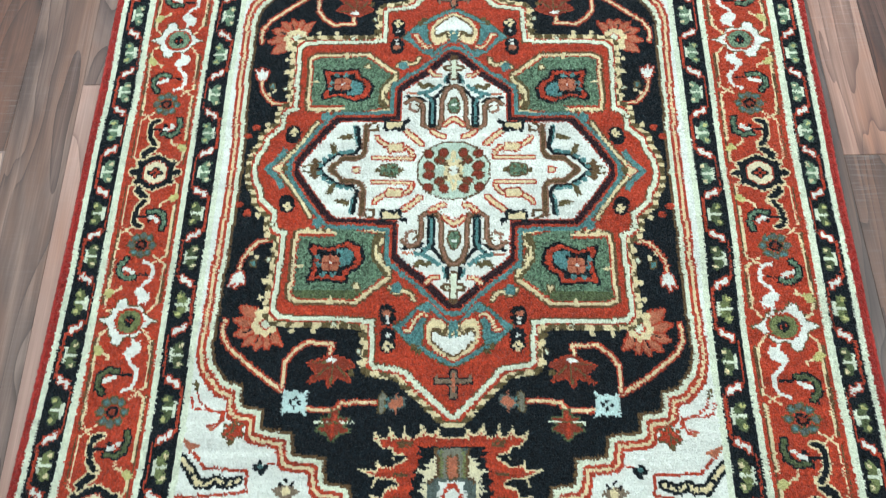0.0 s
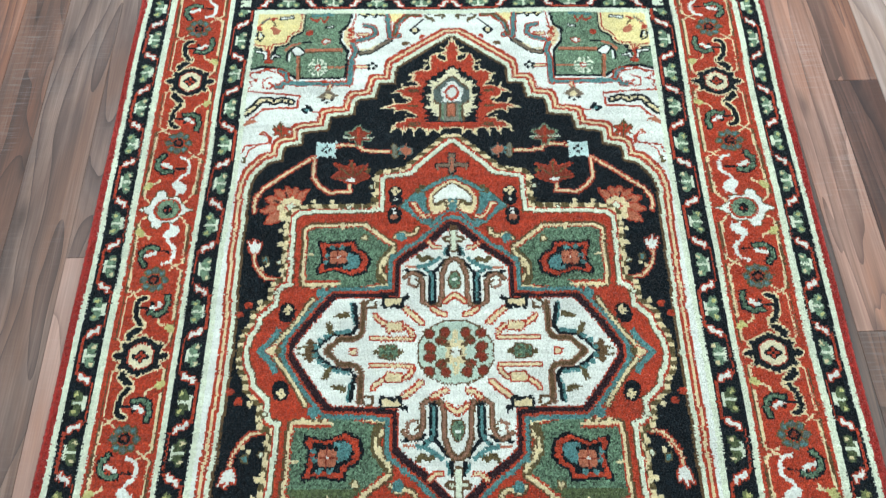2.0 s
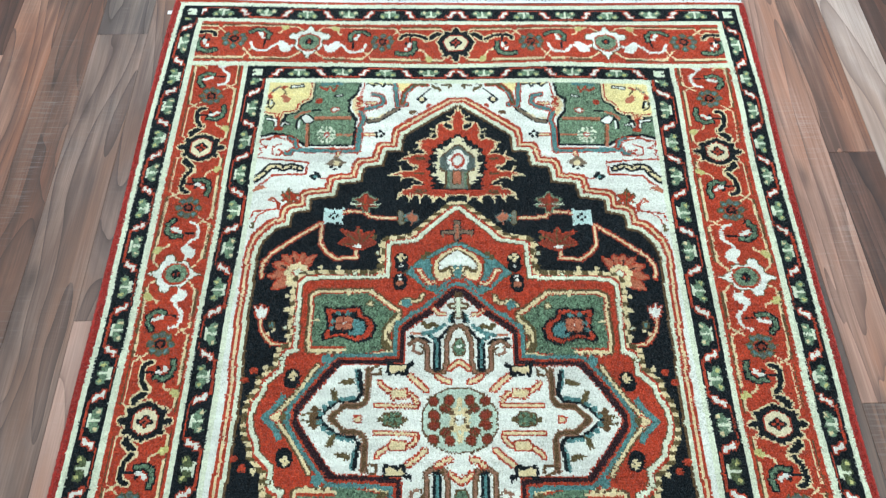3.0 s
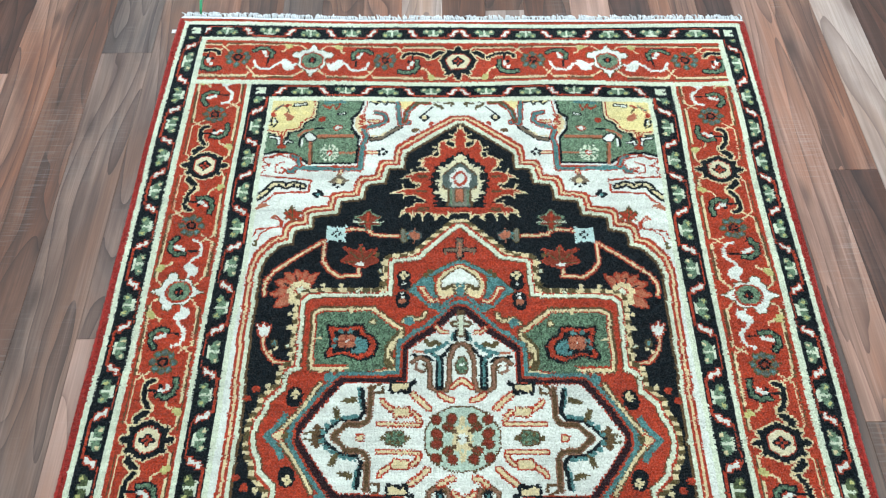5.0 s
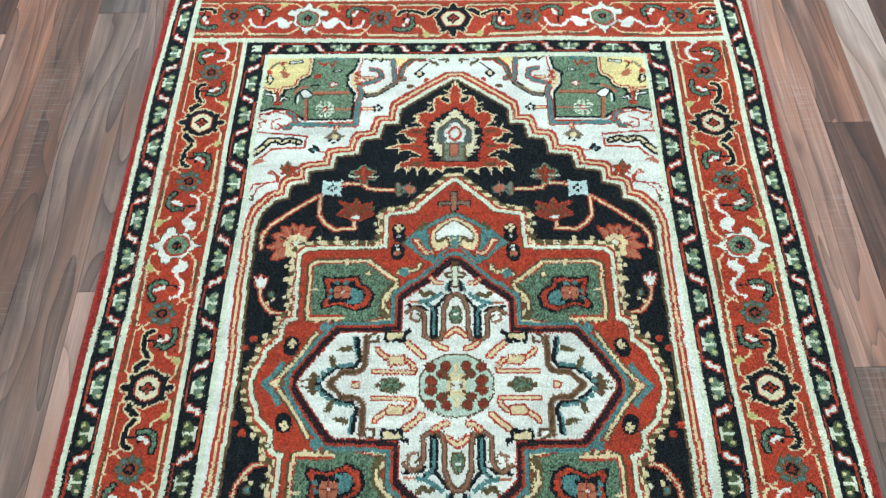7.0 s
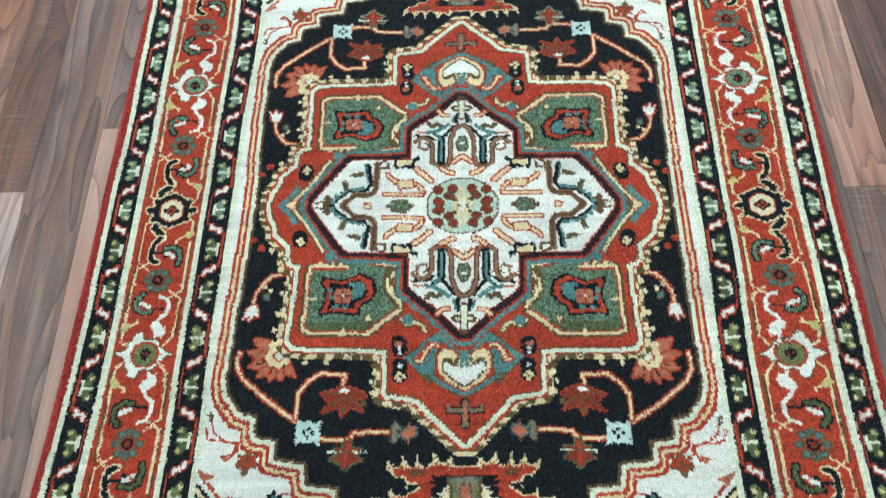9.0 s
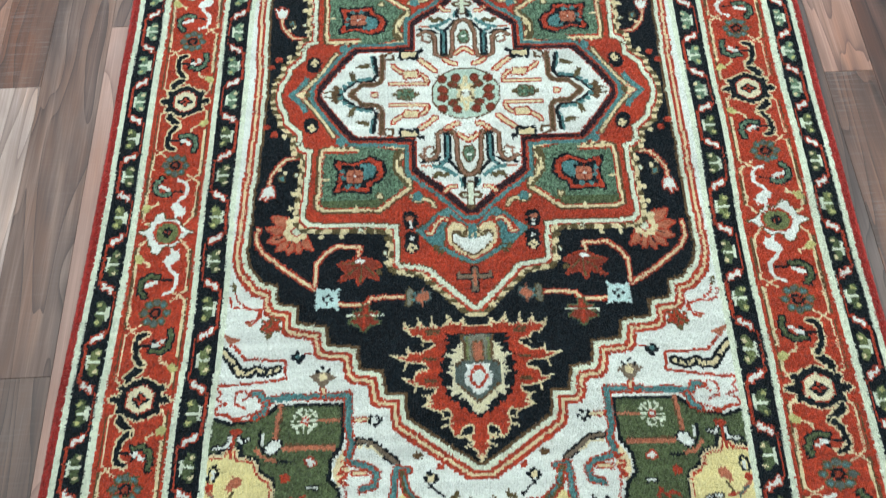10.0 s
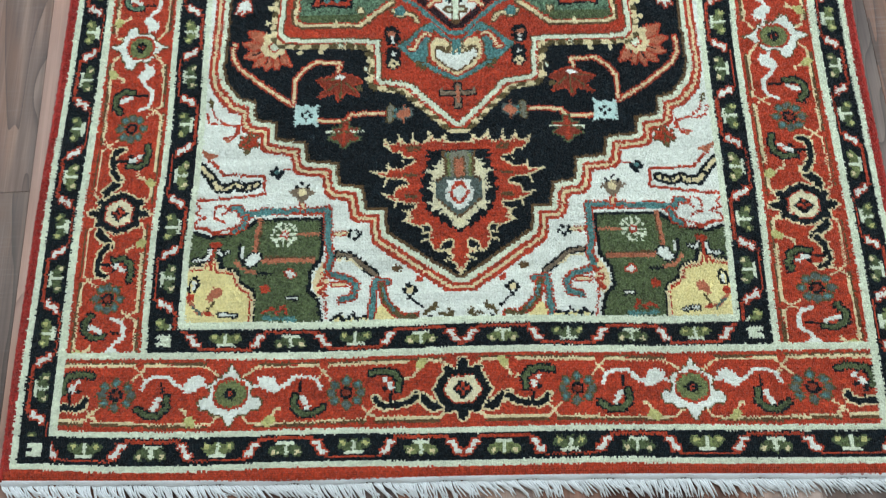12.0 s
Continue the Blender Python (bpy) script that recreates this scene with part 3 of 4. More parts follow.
line("cream", 1.6, [(42.5, 7.5), (22.5, 7.5)], ("red", 1.2))
line("teal", 2.4, [(54.5, 27), (53.5, 20), (52.2, 16)])
line("navy", 2.2, [(53.3, 26.5), (52.2, 19), (51, 14), (54.4, 9.4), (63.0, 9.0), (68.6, 4.8), (73.5, 0)])
line("brown", 2.2, [(48.8, 27.6), (48.2, 19), (48, 11.9), (50.4, 7.6), (59.4, 7.0), (66.8, 0)], ("fawn", 0.7))
line("teal", 2.2, [(55, 11.5), (62.5, 10.8), (67, 8.0)])
area("olive", [(68, 15.5), (65.6, 16.2), (63.6, 12.5), (62.8, 9.2), (66, 9.5)], ("teal", 0.4))
area("olive", [(64.4, 19.6), (60.5, 21.8), (55.4, 22.6), (55.4, 19.4), (60, 18.6)])
area("ivory", [(62.4, 0), (60, 3.4), (57.4, 4.4), (53.6, 3.2), (51.5, 0), (53.6, -3), (60, -3)], ("salmon", 0.5))
dots("cream", 1.3, [(52.4, 0.5)], ("red", 1))
dots("brown", 2, [(75, 4.5), (72.5, 2.5), (76, 1)])
dots("teal", 1.5, [(72, 2.5), (70, 6)])
line("olive", 1.2, [(81.5, 1.5), (77.5, 2.5)])
area("green", [(38.5, 2.5), (35, 3.5), (31, 3.5), (29.5, 1), (31, -1.5), (36.5, -1.5), (39, 0.5)], ("brown", 1.2))
dots("olive", 1, [(36.5, 2), (32.5, 2), (41, 0.5), (27.5, 0.5)])

# rosette at the heart of the star
area("mint", [(0, 17.5), (6, 17), (12, 14), (16, 9.5), (18.5, 5), (18.5, 0), (18.5, -6.5), (-7, -6.5), (-7, 17.5)], ("brown", 1.1), part="rosette")
dots("rust", 2.2, [(5.5, 11.5), (5.5, 10.5), (13.5, 10.5), (13.5, 3), (12.5, 2.5)], ("brown", 0.8))
dots("rust", 1.6, [(7, 6), (8, 7)], ("brown", 0.9))
line("brown", 1, [(9, 8.5), (6, 5), (3, 3)])
line("olive", 1, [(11.5, -1), (2.5, -0.5)])
dots("cream", 2, [(2.5, 5), (3.5, 2), (1, 3.5)])
dots("brown", 1.2, [(4, 4), (2, 1)])
dots("ivory", 1.6, [(0.5, 1.5)])
line("cream", 1.4, [(0.5, 12), (1, 7.5)])

# ivory corner pieces
area("moss", [(128, 192), (118.5, 195), (108.5, 193.5), (101, 190), (96.5, 186), (67, 186), (67, 205.5), (72, 213), (72.5, 223), (67.5, 228.5), (65.5, 240), (99.5, 239.5), (96.5, 231.5), (96.5, 225), (102.5, 224), (108.5, 218.5), (113, 212), (116.5, 210), (129, 211.5)], ("navy", 2.1), ("ivory", 1.1), ("red", 0.9), part="corner_panel")
area("gold", [(135.5, 242), (98.5, 242), (98, 228), (99, 224), (102, 222.5), (105.5, 219), (106.5, 214.5), (110, 213), (115, 213), (115.5, 207.5), (117.5, 207.5), (119.5, 211.5), (126, 212), (133, 213.5)], ("red", 1.2), ("cream", 1), ("navy", 1.2), part="corner_panel")
line("navy", 1.3, [(126, 221.5), (125.5, 217), (123, 215), (121.5, 218), (123, 222), (125.5, 222.5)])
line("ivory", 1.3, [(124, 221), (123.5, 218)])
dots("red", 2, [(125, 225.5)])
line("salmon", 1.6, [(125, 228), (121, 233), (114.5, 234)])
line("slate", 1.2, [(124, 230), (119.5, 234)])
dots("red", 1.4, [(116.5, 233.5)])
area("salmon", [(118, 226), (116, 228), (111, 224), (111, 221), (114, 220), (116, 222)], ("olive", 0.6))
line("ivory", 1.3, [(111.5, 234), (104.5, 234.5)], ("navy", 1.2))
line("olive", 1, [(117, 232), (114.5, 228)])
line("salmon", 2.6, [(97, 202), (95.5, 185)])
line("salmon", 2.6, [(92.5, 207), (70, 207.5)])
line("salmon", 2.2, [(77, 193.5), (68, 193.5)])
line("brown", 0.8, [(92, 205.5), (69.5, 206)])
line("brown", 0.8, [(96, 201), (94.5, 186)])
line("pale", 1.2, [(89.5, 194), (78.5, 193.5)])
line("pale", 1.2, [(84.5, 199.5), (83, 187.5)])
line("pale", 1.2, [(88, 197.5), (79, 189)])
line("pale", 1.2, [(80.5, 198), (87, 189)])
dots("pale", 0.9, [(87, 199.5), (82, 199), (89, 196), (79, 196), (88.5, 191), (78.5, 191), (86, 188), (81, 188)])
dots("red", 2, [(83.5, 193.5)])
dots("ivory", 1, [(83.5, 193.5)])
line("navy", 1.5, [(95.5, 213.5), (89.5, 213.5)])
line("salmon", 1.8, [(105.5, 207.5), (102, 211.5), (96.5, 213)])
line("navy", 1.4, [(104, 199), (104.5, 204.5), (102, 208.5)])
line("ivory", 1.3, [(102.5, 199.5), (102.5, 204.5)])
area("ivory", [(101.5, 207.5), (99, 210), (96, 208.5), (93.5, 205.5), (95.5, 203.5), (99, 203.5)], ("navy", 1))
line("ivory", 1.2, [(124.5, 206.5), (118.5, 205.5), (117.5, 200.5)], ("navy", 1))
line("ivory", 1.2, [(109.5, 202), (113, 203.5), (114, 200.5)], ("navy", 1))
line("navy", 1.2, [(112.5, 205.5), (111.5, 209.5), (107.5, 211.5)])
line("red", 1.6, [(117, 210.5), (115.5, 197.5)])
dots("red", 1.4, [(117, 198), (114, 198)])
line("ivory", 1, [(80.5, 226), (76.5, 226.5)], ("navy", 1.2))
dots("red", 2.4, [(91.5, 221.5)])
area("ivory", [(83, 214), (80.5, 216), (77.5, 214.5), (80.5, 212.5)], ("red", 1.1))
line("red", 1.3, [(91.5, 233.5), (87.5, 231), (85.5, 234), (82.5, 230), (81, 234)])
line("teal", 2, [(91, 236), (77.5, 236.5)])
line("teal", 2.3, [(109, 178.5), (106, 178), (104.5, 181.5), (101.5, 182), (94.5, 180.5), (86.5, 181), (63, 180), (63, 182.5), (63, 199.5), (61, 206), (63.5, 213.5), (58.5, 215.5), (52.5, 217), (49, 221), (50.5, 226), (56, 227.5)], ("red", 1.2), part="scroll")
area("cream", [(65.5, 208.5), (69, 214), (70, 221), (67, 226.5), (64, 224), (62.5, 218.5), (64.5, 213)])
line("red", 1.1, [(66, 214), (63, 215.5), (67, 218), (62.5, 220), (66, 222.5), (62.5, 225.5)])
line("red", 1.2, [(112, 186), (117.5, 183.5), (117.5, 178), (113, 176.5), (111, 179.5), (113.5, 181.5)])
line("teal", 3.2, [(103, 181.5), (94.5, 181.5), (87.5, 180.5)])
line("teal", 2, [(102.5, 183.5), (103.5, 188.5), (107.5, 191)], ("red", 0.9))
line("red", 1.1, [(128.5, 189.5), (120.5, 189), (117, 192), (109.5, 192.5)])
line("teal", 3, [(129, 178), (128.5, 187)])
line("red", 1.1, [(127, 176), (124.5, 178), (126, 181.5), (121, 183.5), (125.5, 185), (126.5, 188)])
line("red", 1.4, [(130, 174), (114.5, 173.5), (94, 171), (94.5, 161.5), (115.5, 160.5), (121, 154), (123.5, 153)])
line("cream", 2, [(127.5, 156), (122, 161), (117.5, 167.5), (113.5, 168), (109, 166), (104.5, 168), (98.5, 166)], ("navy", 1.5))
dots("navy", 1, [(120.5, 163.5), (114, 167), (109.5, 167), (104.5, 167.5), (100.5, 166)])
area("salmon", [(128.5, 146), (124, 148.5), (118.5, 150.5), (122.5, 153), (125, 151.5)])
line("cream", 1.5, [(75.5, 176), (75, 179.5)], ("red", 1))
area("tan", [(82.5, 170), (78.5, 168), (74.5, 168), (69, 170.5), (73.5, 174), (75.5, 176.5), (78.5, 174)])
dots("cream", 2.2, [(75.5, 170.5)])
dots("navy", 1, [(78.5, 167.5), (76, 165.5), (73, 167.5)])
dots("navy", 1.6, [(89, 158), (90.5, 160), (88, 162), (86, 159.5)])
dots("teal", 1.2, [(88.5, 159.5)])
line("red", 1, [(85, 158), (79, 158)])
line("red", 1.2, [(128.5, 169.5), (127.5, 166)])
line("cream", 1.8, [(59.5, 193.5), (53.5, 193.5)], ("red", 1))
dots("navy", 1.2, [(52, 192), (50, 196), (47.5, 194), (52.5, 194.5), (49, 192)])
dots("ivory", 1.2, [(50.5, 193.5)])
line("tan", 2, [(58, 204.5), (52.5, 205), (47, 209.5), (40, 215)], ("navy", 0.9))
line("cream", 0.9, [(58, 207), (52, 207.5), (46.5, 212)])
area("gold", [(40.5, 233), (35.5, 229), (31, 235.5), (26.5, 241), (41.5, 240.5)])
line("teal", 2.4, [(34.5, 219), (40, 218), (41, 225.5), (41.5, 239)], ("red", 1))
line("olive", 2.4, [(37, 220), (35.5, 228.5), (31, 234), (27, 237.5), (21, 236.5)], ("red", 1))
line("teal", 1.1, [(36.5, 221.5), (35, 228), (30.5, 234)])
area("gold", [(60, 237), (56.5, 234.5), (53, 236.5), (47, 236.5), (43, 237), (42.5, 241), (60, 240.5)])
line("navy", 1.3, [(60, 237), (56, 234.5), (55.5, 237), (52, 236.5), (50, 234), (49, 237), (44, 236)])
line("navy", 1.5, [(24, 220.5), (27, 223.5), (24, 227), (21, 223.5), (24, 220.5)])
dots("cream", 1.8, [(24, 223.5)])
line("navy", 1.2, [(24, 227), (21.5, 229.5), (18, 233)])
line("olive", 1.8, [(16.5, 236), (14, 233.5), (12, 234), (11.5, 231.5)])
line("navy", 1.4, [(17, 239), (14, 237.5), (11.5, 238.5)])
line("olive", 1.6, [(10, 236), (5.5, 237), (5, 234)])
line("olive", 1.5, [(5, 239), (3.5, 235.5)])
dots("brown", 1.7, [(30.5, 212), (29, 212)])
dots("red", 1.4, [(33.5, 204.5), (31.5, 204.5), (20, 217.5), (19, 218.5), (31.5, 205.5)])
line("cream", 1.6, [(60, 219.5), (54.5, 219.5)], ("red", 0.9))
dots("red", 1.3, [(66, 219.5), (64, 221.5), (66, 223.5), (63, 214.5)])
line("salmon", 2, [(116, 141), (114, 142.5)])
line("red", 1, [(116.5, 141), (111, 139.5), (110.5, 134.5), (115.5, 133.5), (124.5, 132.5), (126, 127)])
line("red", 1, [(114, 142.5), (109.5, 138.5), (109.5, 133.5)])
line("red", 1, [(123, 124.5), (122, 129), (117.5, 132.5)])
dots("olive", 1.4, [(124.5, 120.5), (124, 123)])
area("red", [(104.5, 150), (106, 146), (109.5, 145), (106.5, 142.5), (108, 140), (105, 141), (103, 137.5), (101.5, 141), (98, 140), (100.5, 142.5), (97.5, 145), (102, 146)], ("olive", 0.7))
line("olive", 1, [(104.5, 150), (103, 139)])
line("olive", 0.9, [(108.5, 147), (104.5, 143.5)])


# ---- borders and their stripes, from inside to outside ----
band("pale", 126.5, 238, "inner_guard_border")
band("navy", 129.6, 241.4)
band("pale", 142.9, 253.6)
band("red", 146, 257, "main_border")
m = (GX > 142.9) & (GX < 180) & (GV > 253.6) & (GV < 257)
dye[m] = DYE["pale"]
band("pale", 180, 290, "outer_guard_border")
band("navy", 183.4, 293.3)
band("pale", 196.2, 304.9)
band("red", 199.5, 308, "edge_band")
m = (GX > 199.5) & (GV < 309)
dye[m] = DYE["crimson"]


def border_motifs(place, inside, tag):
    """One stretch of the main border, from a star to the next rosette. place: (along, across) to knots."""
    def area(colour, pts, *rims, part=None):
        stamp(polygon_mask([place(*p) for p in pts]), colour, rims, part and part + tag.get(part, tag["rest"]), inside)

    def line(colour, width, pts, *rims, part=None):
        stamp(line_mask([place(*p) for p in pts], width), colour, rims, part and part + tag.get(part, tag["rest"]), inside)

    def dots(colour, r, pts, *rims, part=None):
        stamp(dot_mask([place(*p) for p in pts], r), colour, rims, part and part + tag.get(part, tag["rest"]), inside)

    line("brown", 1.2, [(0.883, 0.077), (0.623, 0.062)])
    line("brown", 1.2, [(0.579, 0.062), (0.068, 0.062)])
    line("cream", 1.2, [(0.949, 0.246), (0.92, 0.185), (0.883, 0.115), (0.623, 0.1)])
    line("cream", 1.2, [(0.574, 0.1), (0.238, 0.092)])
    line("cream", 1.2, [(0.165, 0.1), (0.092, 0.1), (0.054, 0.185)])
    line("cream", 1, [(0.623, 0.123), (0.569, 0.308)])
    line("cream", 1, [(0.579, 0.123), (0.623, 0.292)])
    line("cream", 1.2, [(0.956, 0.785), (0.92, 0.9), (0.847, 0.923), (0.414, 0.885)])
    line("brown", 1.2, [(0.895, 0.954), (0.414, 0.915)])
    line("cream", 1.2, [(0.375, 0.877), (0.102, 0.877), (0.068, 0.769)])
    line("brown", 1.2, [(0.375, 0.923), (0.102, 0.923)])
    line("cream", 1, [(0.433, 0.692), (0.375, 0.877)])
    line("cream", 1, [(0.375, 0.692), (0.423, 0.877)])
    line("cream", 1.2, [(0.783, 0.708), (0.798, 0.708), (0.827, 0.862)])
    dots("lime", 2.1, [(0.822, 0.862), (0.837, 0.892)])
    line("cream", 1.2, [(0.258, 0.338), (0.214, 0.308), (0.185, 0.169)])
    dots("lime", 2.1, [(0.185, 0.138), (0.175, 0.108)])
    line("navy", 3.6, [(0.068, 0.677), (0.131, 0.723), (0.17, 0.6), (0.2, 0.569)], ("cream", 0.9))
    line("navy", 2.6, [(0.2, 0.585), (0.248, 0.677), (0.336, 0.708), (0.365, 0.662), (0.375, 0.585)], ("cream", 0.9))
    area("navy", [(0, 0.062), (0.015, 0.092), (0.024, 0.154), (0.019, 0.2), (0.044, 0.215), (0.063, 0.169), (0.083, 0.2), (0.078, 0.269), (0.102, 0.338), (0.114, 0.431), (0.129, 0.492), (0.114, 0.554), (0.102, 0.646), (0.078, 0.715), (0.083, 0.785), (0.063, 0.815), (0.044, 0.777), (0.019, 0.8), (0.024, 0.846), (0.015, 0.892), (0, 0.923), (-0.054, 0.923), (-0.054, 0.062)], ("cream", 1), part="border_star")
    area("straw", [(0.083, 0.492), (0.068, 0.408), (0.044, 0.322), (-0.054, 0.322), (-0.054, 0.664), (0.044, 0.664), (0.068, 0.577)], ("red", 0.7), part="border_star")
    area("navy", [(0.048, 0.492), (0, 0.355), (-0.048, 0.492), (0, 0.630)], ("red", 0.5), part="border_star")
    line("red", 1.6, [(0.024, 0.492), (-0.024, 0.492)], part="border_star")
    line("red", 1.6, [(0, 0.423), (0, 0.562)], part="border_star")
    dots("navy", 0.8, [(0, 0.492)], part="border_star")
    line("green", 2.2, [(0.394, 0.246), (0.355, 0.215), (0.297, 0.246), (0.273, 0.338), (0.277, 0.477)], ("navy", 1), part="border_leaf")
    line("navy", 1.3, [(0.307, 0.477), (0.309, 0.677)])
    dots("red", 1.6, [(0.326, 0.369)])
    dots("ivory", 1.3, [(0.316, 0.4), (0.311, 0.446), (0.336, 0.338)])
    dots("navy", 1.2, [(0.336, 0.462)])
    dots("slate", 1.7, [(0.55, 0.4), (0.501, 0.338), (0.453, 0.4), (0.438, 0.508), (0.453, 0.615), (0.501, 0.677), (0.55, 0.615), (0.564, 0.508)], ("olive", 0.8), part="border_flower")
    dots("teal", 0.9, [(0.55, 0.4), (0.453, 0.4), (0.453, 0.615), (0.55, 0.615), (0.501, 0.338)])
    dots("navy", 3, [(0.501, 0.508)], part="border_flower")
    dots("rust", 1.6, [(0.501, 0.508)], part="border_flower")
    line("green", 2.2, [(0.72, 0.538), (0.725, 0.677), (0.686, 0.8), (0.637, 0.785), (0.599, 0.708)], ("navy", 1), part="border_paisley")
    line("navy", 1.3, [(0.701, 0.477), (0.698, 0.338)])
    dots("red", 1.6, [(0.686, 0.677)])
    dots("ivory", 1.4, [(0.686, 0.569), (0.676, 0.631), (0.667, 0.692)])
    line("ivory", 1.8, [(0.613, 0.431), (0.628, 0.308), (0.662, 0.262), (0.725, 0.262), (0.759, 0.369), (0.793, 0.415)], ("olive", 0.5))
    area("ivory", [(0.793, 0.477), (0.822, 0.492), (0.856, 0.431), (0.881, 0.338), (0.891, 0.277), (0.852, 0.231), (0.818, 0.262), (0.793, 0.369)], ("olive", 0.5))
    line("ivory", 2, [(0.876, 0.369), (0.905, 0.4)])
    area("ivory", [(1, 0.077), (0.988, 0.185), (0.968, 0.215), (0.959, 0.277), (0.925, 0.308), (0.905, 0.369), (0.915, 0.477), (0.905, 0.554), (0.876, 0.554), (0.861, 0.615), (0.876, 0.723), (0.905, 0.708), (0.925, 0.769), (0.954, 0.769), (0.978, 0.831), (0.988, 0.908), (1, 0.954), (1.066, 0.954), (1.066, 0.077)], ("olive", 0.8), part="border_rosette")
    area("red", [(1, 0.255), (0.948, 0.308), (0.922, 0.405), (0.922, 0.580), (0.948, 0.676), (1, 0.730), (1.066, 0.730), (1.066, 0.255)], part="border_rosette")
    area("sage", [(1, 0.298), (0.958, 0.342), (0.933, 0.425), (0.933, 0.560), (0.958, 0.642), (1, 0.688), (1.066, 0.688), (1.066, 0.298)], part="border_rosette")
    dots("navy", 2.7, [(1, 0.492)], part="border_rosette")
    dots("red", 1.4, [(1, 0.492)], part="border_rosette")
    line("navy", 1.2, [(0.968, 0.492), (1.032, 0.492)], part="border_rosette")


SIDE_STOPS, END_STEP = (0, 87.3, 181.0, 270.0), 104.0
side_band = (GX > 146) & (GX < 180) & (GV < 253.6)
end_band = (GV > 257) & (GV < 290) & (GX < 180)
for k in range(3):
    def on_side(a, w, k=k):
        lo, hi = SIDE_STOPS[k:k + 2]
        return 146 + 34 * w, lo + (hi - lo) * (1 - a if k % 2 else a)
    border_motifs(on_side, side_band & (GV > SIDE_STOPS[k]) & (GV < SIDE_STOPS[k + 1]), {"border_star": "@side%d" % (k + k % 2), "border_rosette": "@side%d" % (k + 1 - k % 2), "rest": "@side%d" % k})
for k in range(2):
    def on_end(a, w, k=k):
        return END_STEP * (k + (1 - a if k % 2 else a)), 257 + 33 * w
    border_motifs(on_end, end_band & (GX > END_STEP * k) & (GX < END_STEP * (k + 1)), {"border_star": "@end%d" % (k + k % 2), "border_rosette": "@end%d" % (k + 1 - k % 2), "rest": "@end%d" % k})


def guard_motifs(place, first, step, last, inside, turned):
    """Small flowers that face in and out by turns, hooks between them and a red vine."""
    k, s = -1, first - step
    while s < last + step:
        flip = (k + turned) % 2 == 1
        w = (lambda a: 1 - a) if flip else (lambda a: a)
        blob = [place(s - 5, w(0.62)), place(s + 5, w(0.62)), place(s - 2.5, w(0.5)), place(s + 2.5, w(0.5)), place(s, w(0.62))]
        stamp(dot_mask(blob, 2.3), "moss" if k % 3 else "sage", (("olive", 0.5),), None, inside)
        stamp(dot_mask([place(s - 5, w(0.66)), place(s + 5, w(0.66))], 1.15), "lime" if k % 2 else "cream", (), None, inside)
        stamp(line_mask([place(s - 3.2, w(0.3)), place(s + 3.2, w(0.3))], 1.7), "pale", (), None, inside)
        stamp(line_mask([place(s, w(0.3)), place(s, w(0.72))], 1.6), "pale", (), None, inside)
        vine = [place(s - step / 2 + 3, w(0.12)), place(s + step / 2 - 3, w(0.12)), place(s + step / 2 - 1, w(0.4))]
        stamp(line_mask(vine, 1.1), "red", (), None, inside)
        h = s + step / 2
        hook = [place(h - 2.3, w(0.32)), place(h - 0.5, w(0.34)), place(h + 0.5, w(0.66)), place(h + 2.3, w(0.68))]
        stamp(line_mask(hook, 1.9), "ivory", (("red", 0.9),), None, inside)
        k, s = k + 1, s + step


for inner, outer, iv, ov in ((129.6, 142.9, 241.4, 253.6), (183.4, 195.8, 293.3, 304.9)):
    wx, wv = outer - inner, ov - iv
    guard_motifs(lambda s, w: (inner + wx * w, s - 4.5 * min(1, max(s, 0) / 60)), 0, 27.5, ov, (GX > inner + 0.6) & (GX < outer - 0.6) & (GV < iv), 1)
    guard_motifs(lambda s, w: (s, iv + wv * w), 18.8, 29.7, outer, (GV > iv + 0.6) & (GV < ov - 0.6) & (GX < inner - 1), 0)
    cx, cv = inner + wx / 2, iv + wv / 2
    stamp((abs(GX - cx) < 3.4) & (abs(GV - cv) < 3.0) & ~((GX > cx + 1) & (abs(GV - cv) < 0.8)), "pale", (("navy", 2),), None)

# ---- the whole rug: mirrored four ways, with the small shifts of hand work ----
NX, NV = 2 * HALF_X, 2 * HALF_V
jx, jv = np.meshgrid(np.arange(NX) + 0.5 - HALF_X, np.arange(NV) + 0.5 - HALF_V)


def drift(seed, amount):
    rng = np.random.RandomState(seed)
    total = np.zeros((NV, NX))
    for _ in range(7):
        fx, fv, p = rng.uniform(-0.05, 0.05), rng.uniform(-0.05, 0.05), rng.uniform(0, 6.3)
        total += np.sin(fx * jx + fv * jv + p)
    return amount * total / 2.6


ragged = np.random.RandomState(5).uniform(-0.18, 0.18, (2, NV, NX))
# neighbouring rows of knots are packed to and fro
comb = np.random.RandomState(8)
tooth_x = (np.where(np.arange(NV) % 2 == 0, 0.14, -0.14) + comb.uniform(-0.22, 0.22, NV))[:, None]
tooth_v = (np.where(np.arange(NX) % 2 == 0, 0.10, -0.10) + comb.uniform(-0.22, 0.22, NX))[None, :]
qx = np.clip(np.abs(jx + drift(1, 0.8) + ragged[0] + tooth_x), 0, HALF_X - 0.01).astype(int)
qv = np.clip(np.abs(jv + drift(2, 0.8) + ragged[1] + tooth_v), 0, HALF_V - 0.01).astype(int)
full = dye[qv, qx]
where = zone[np.clip(np.abs(jv), 0, HALF_V - 0.01).astype(int), np.clip(np.abs(jx), 0, HALF_X - 0.01).astype(int)]
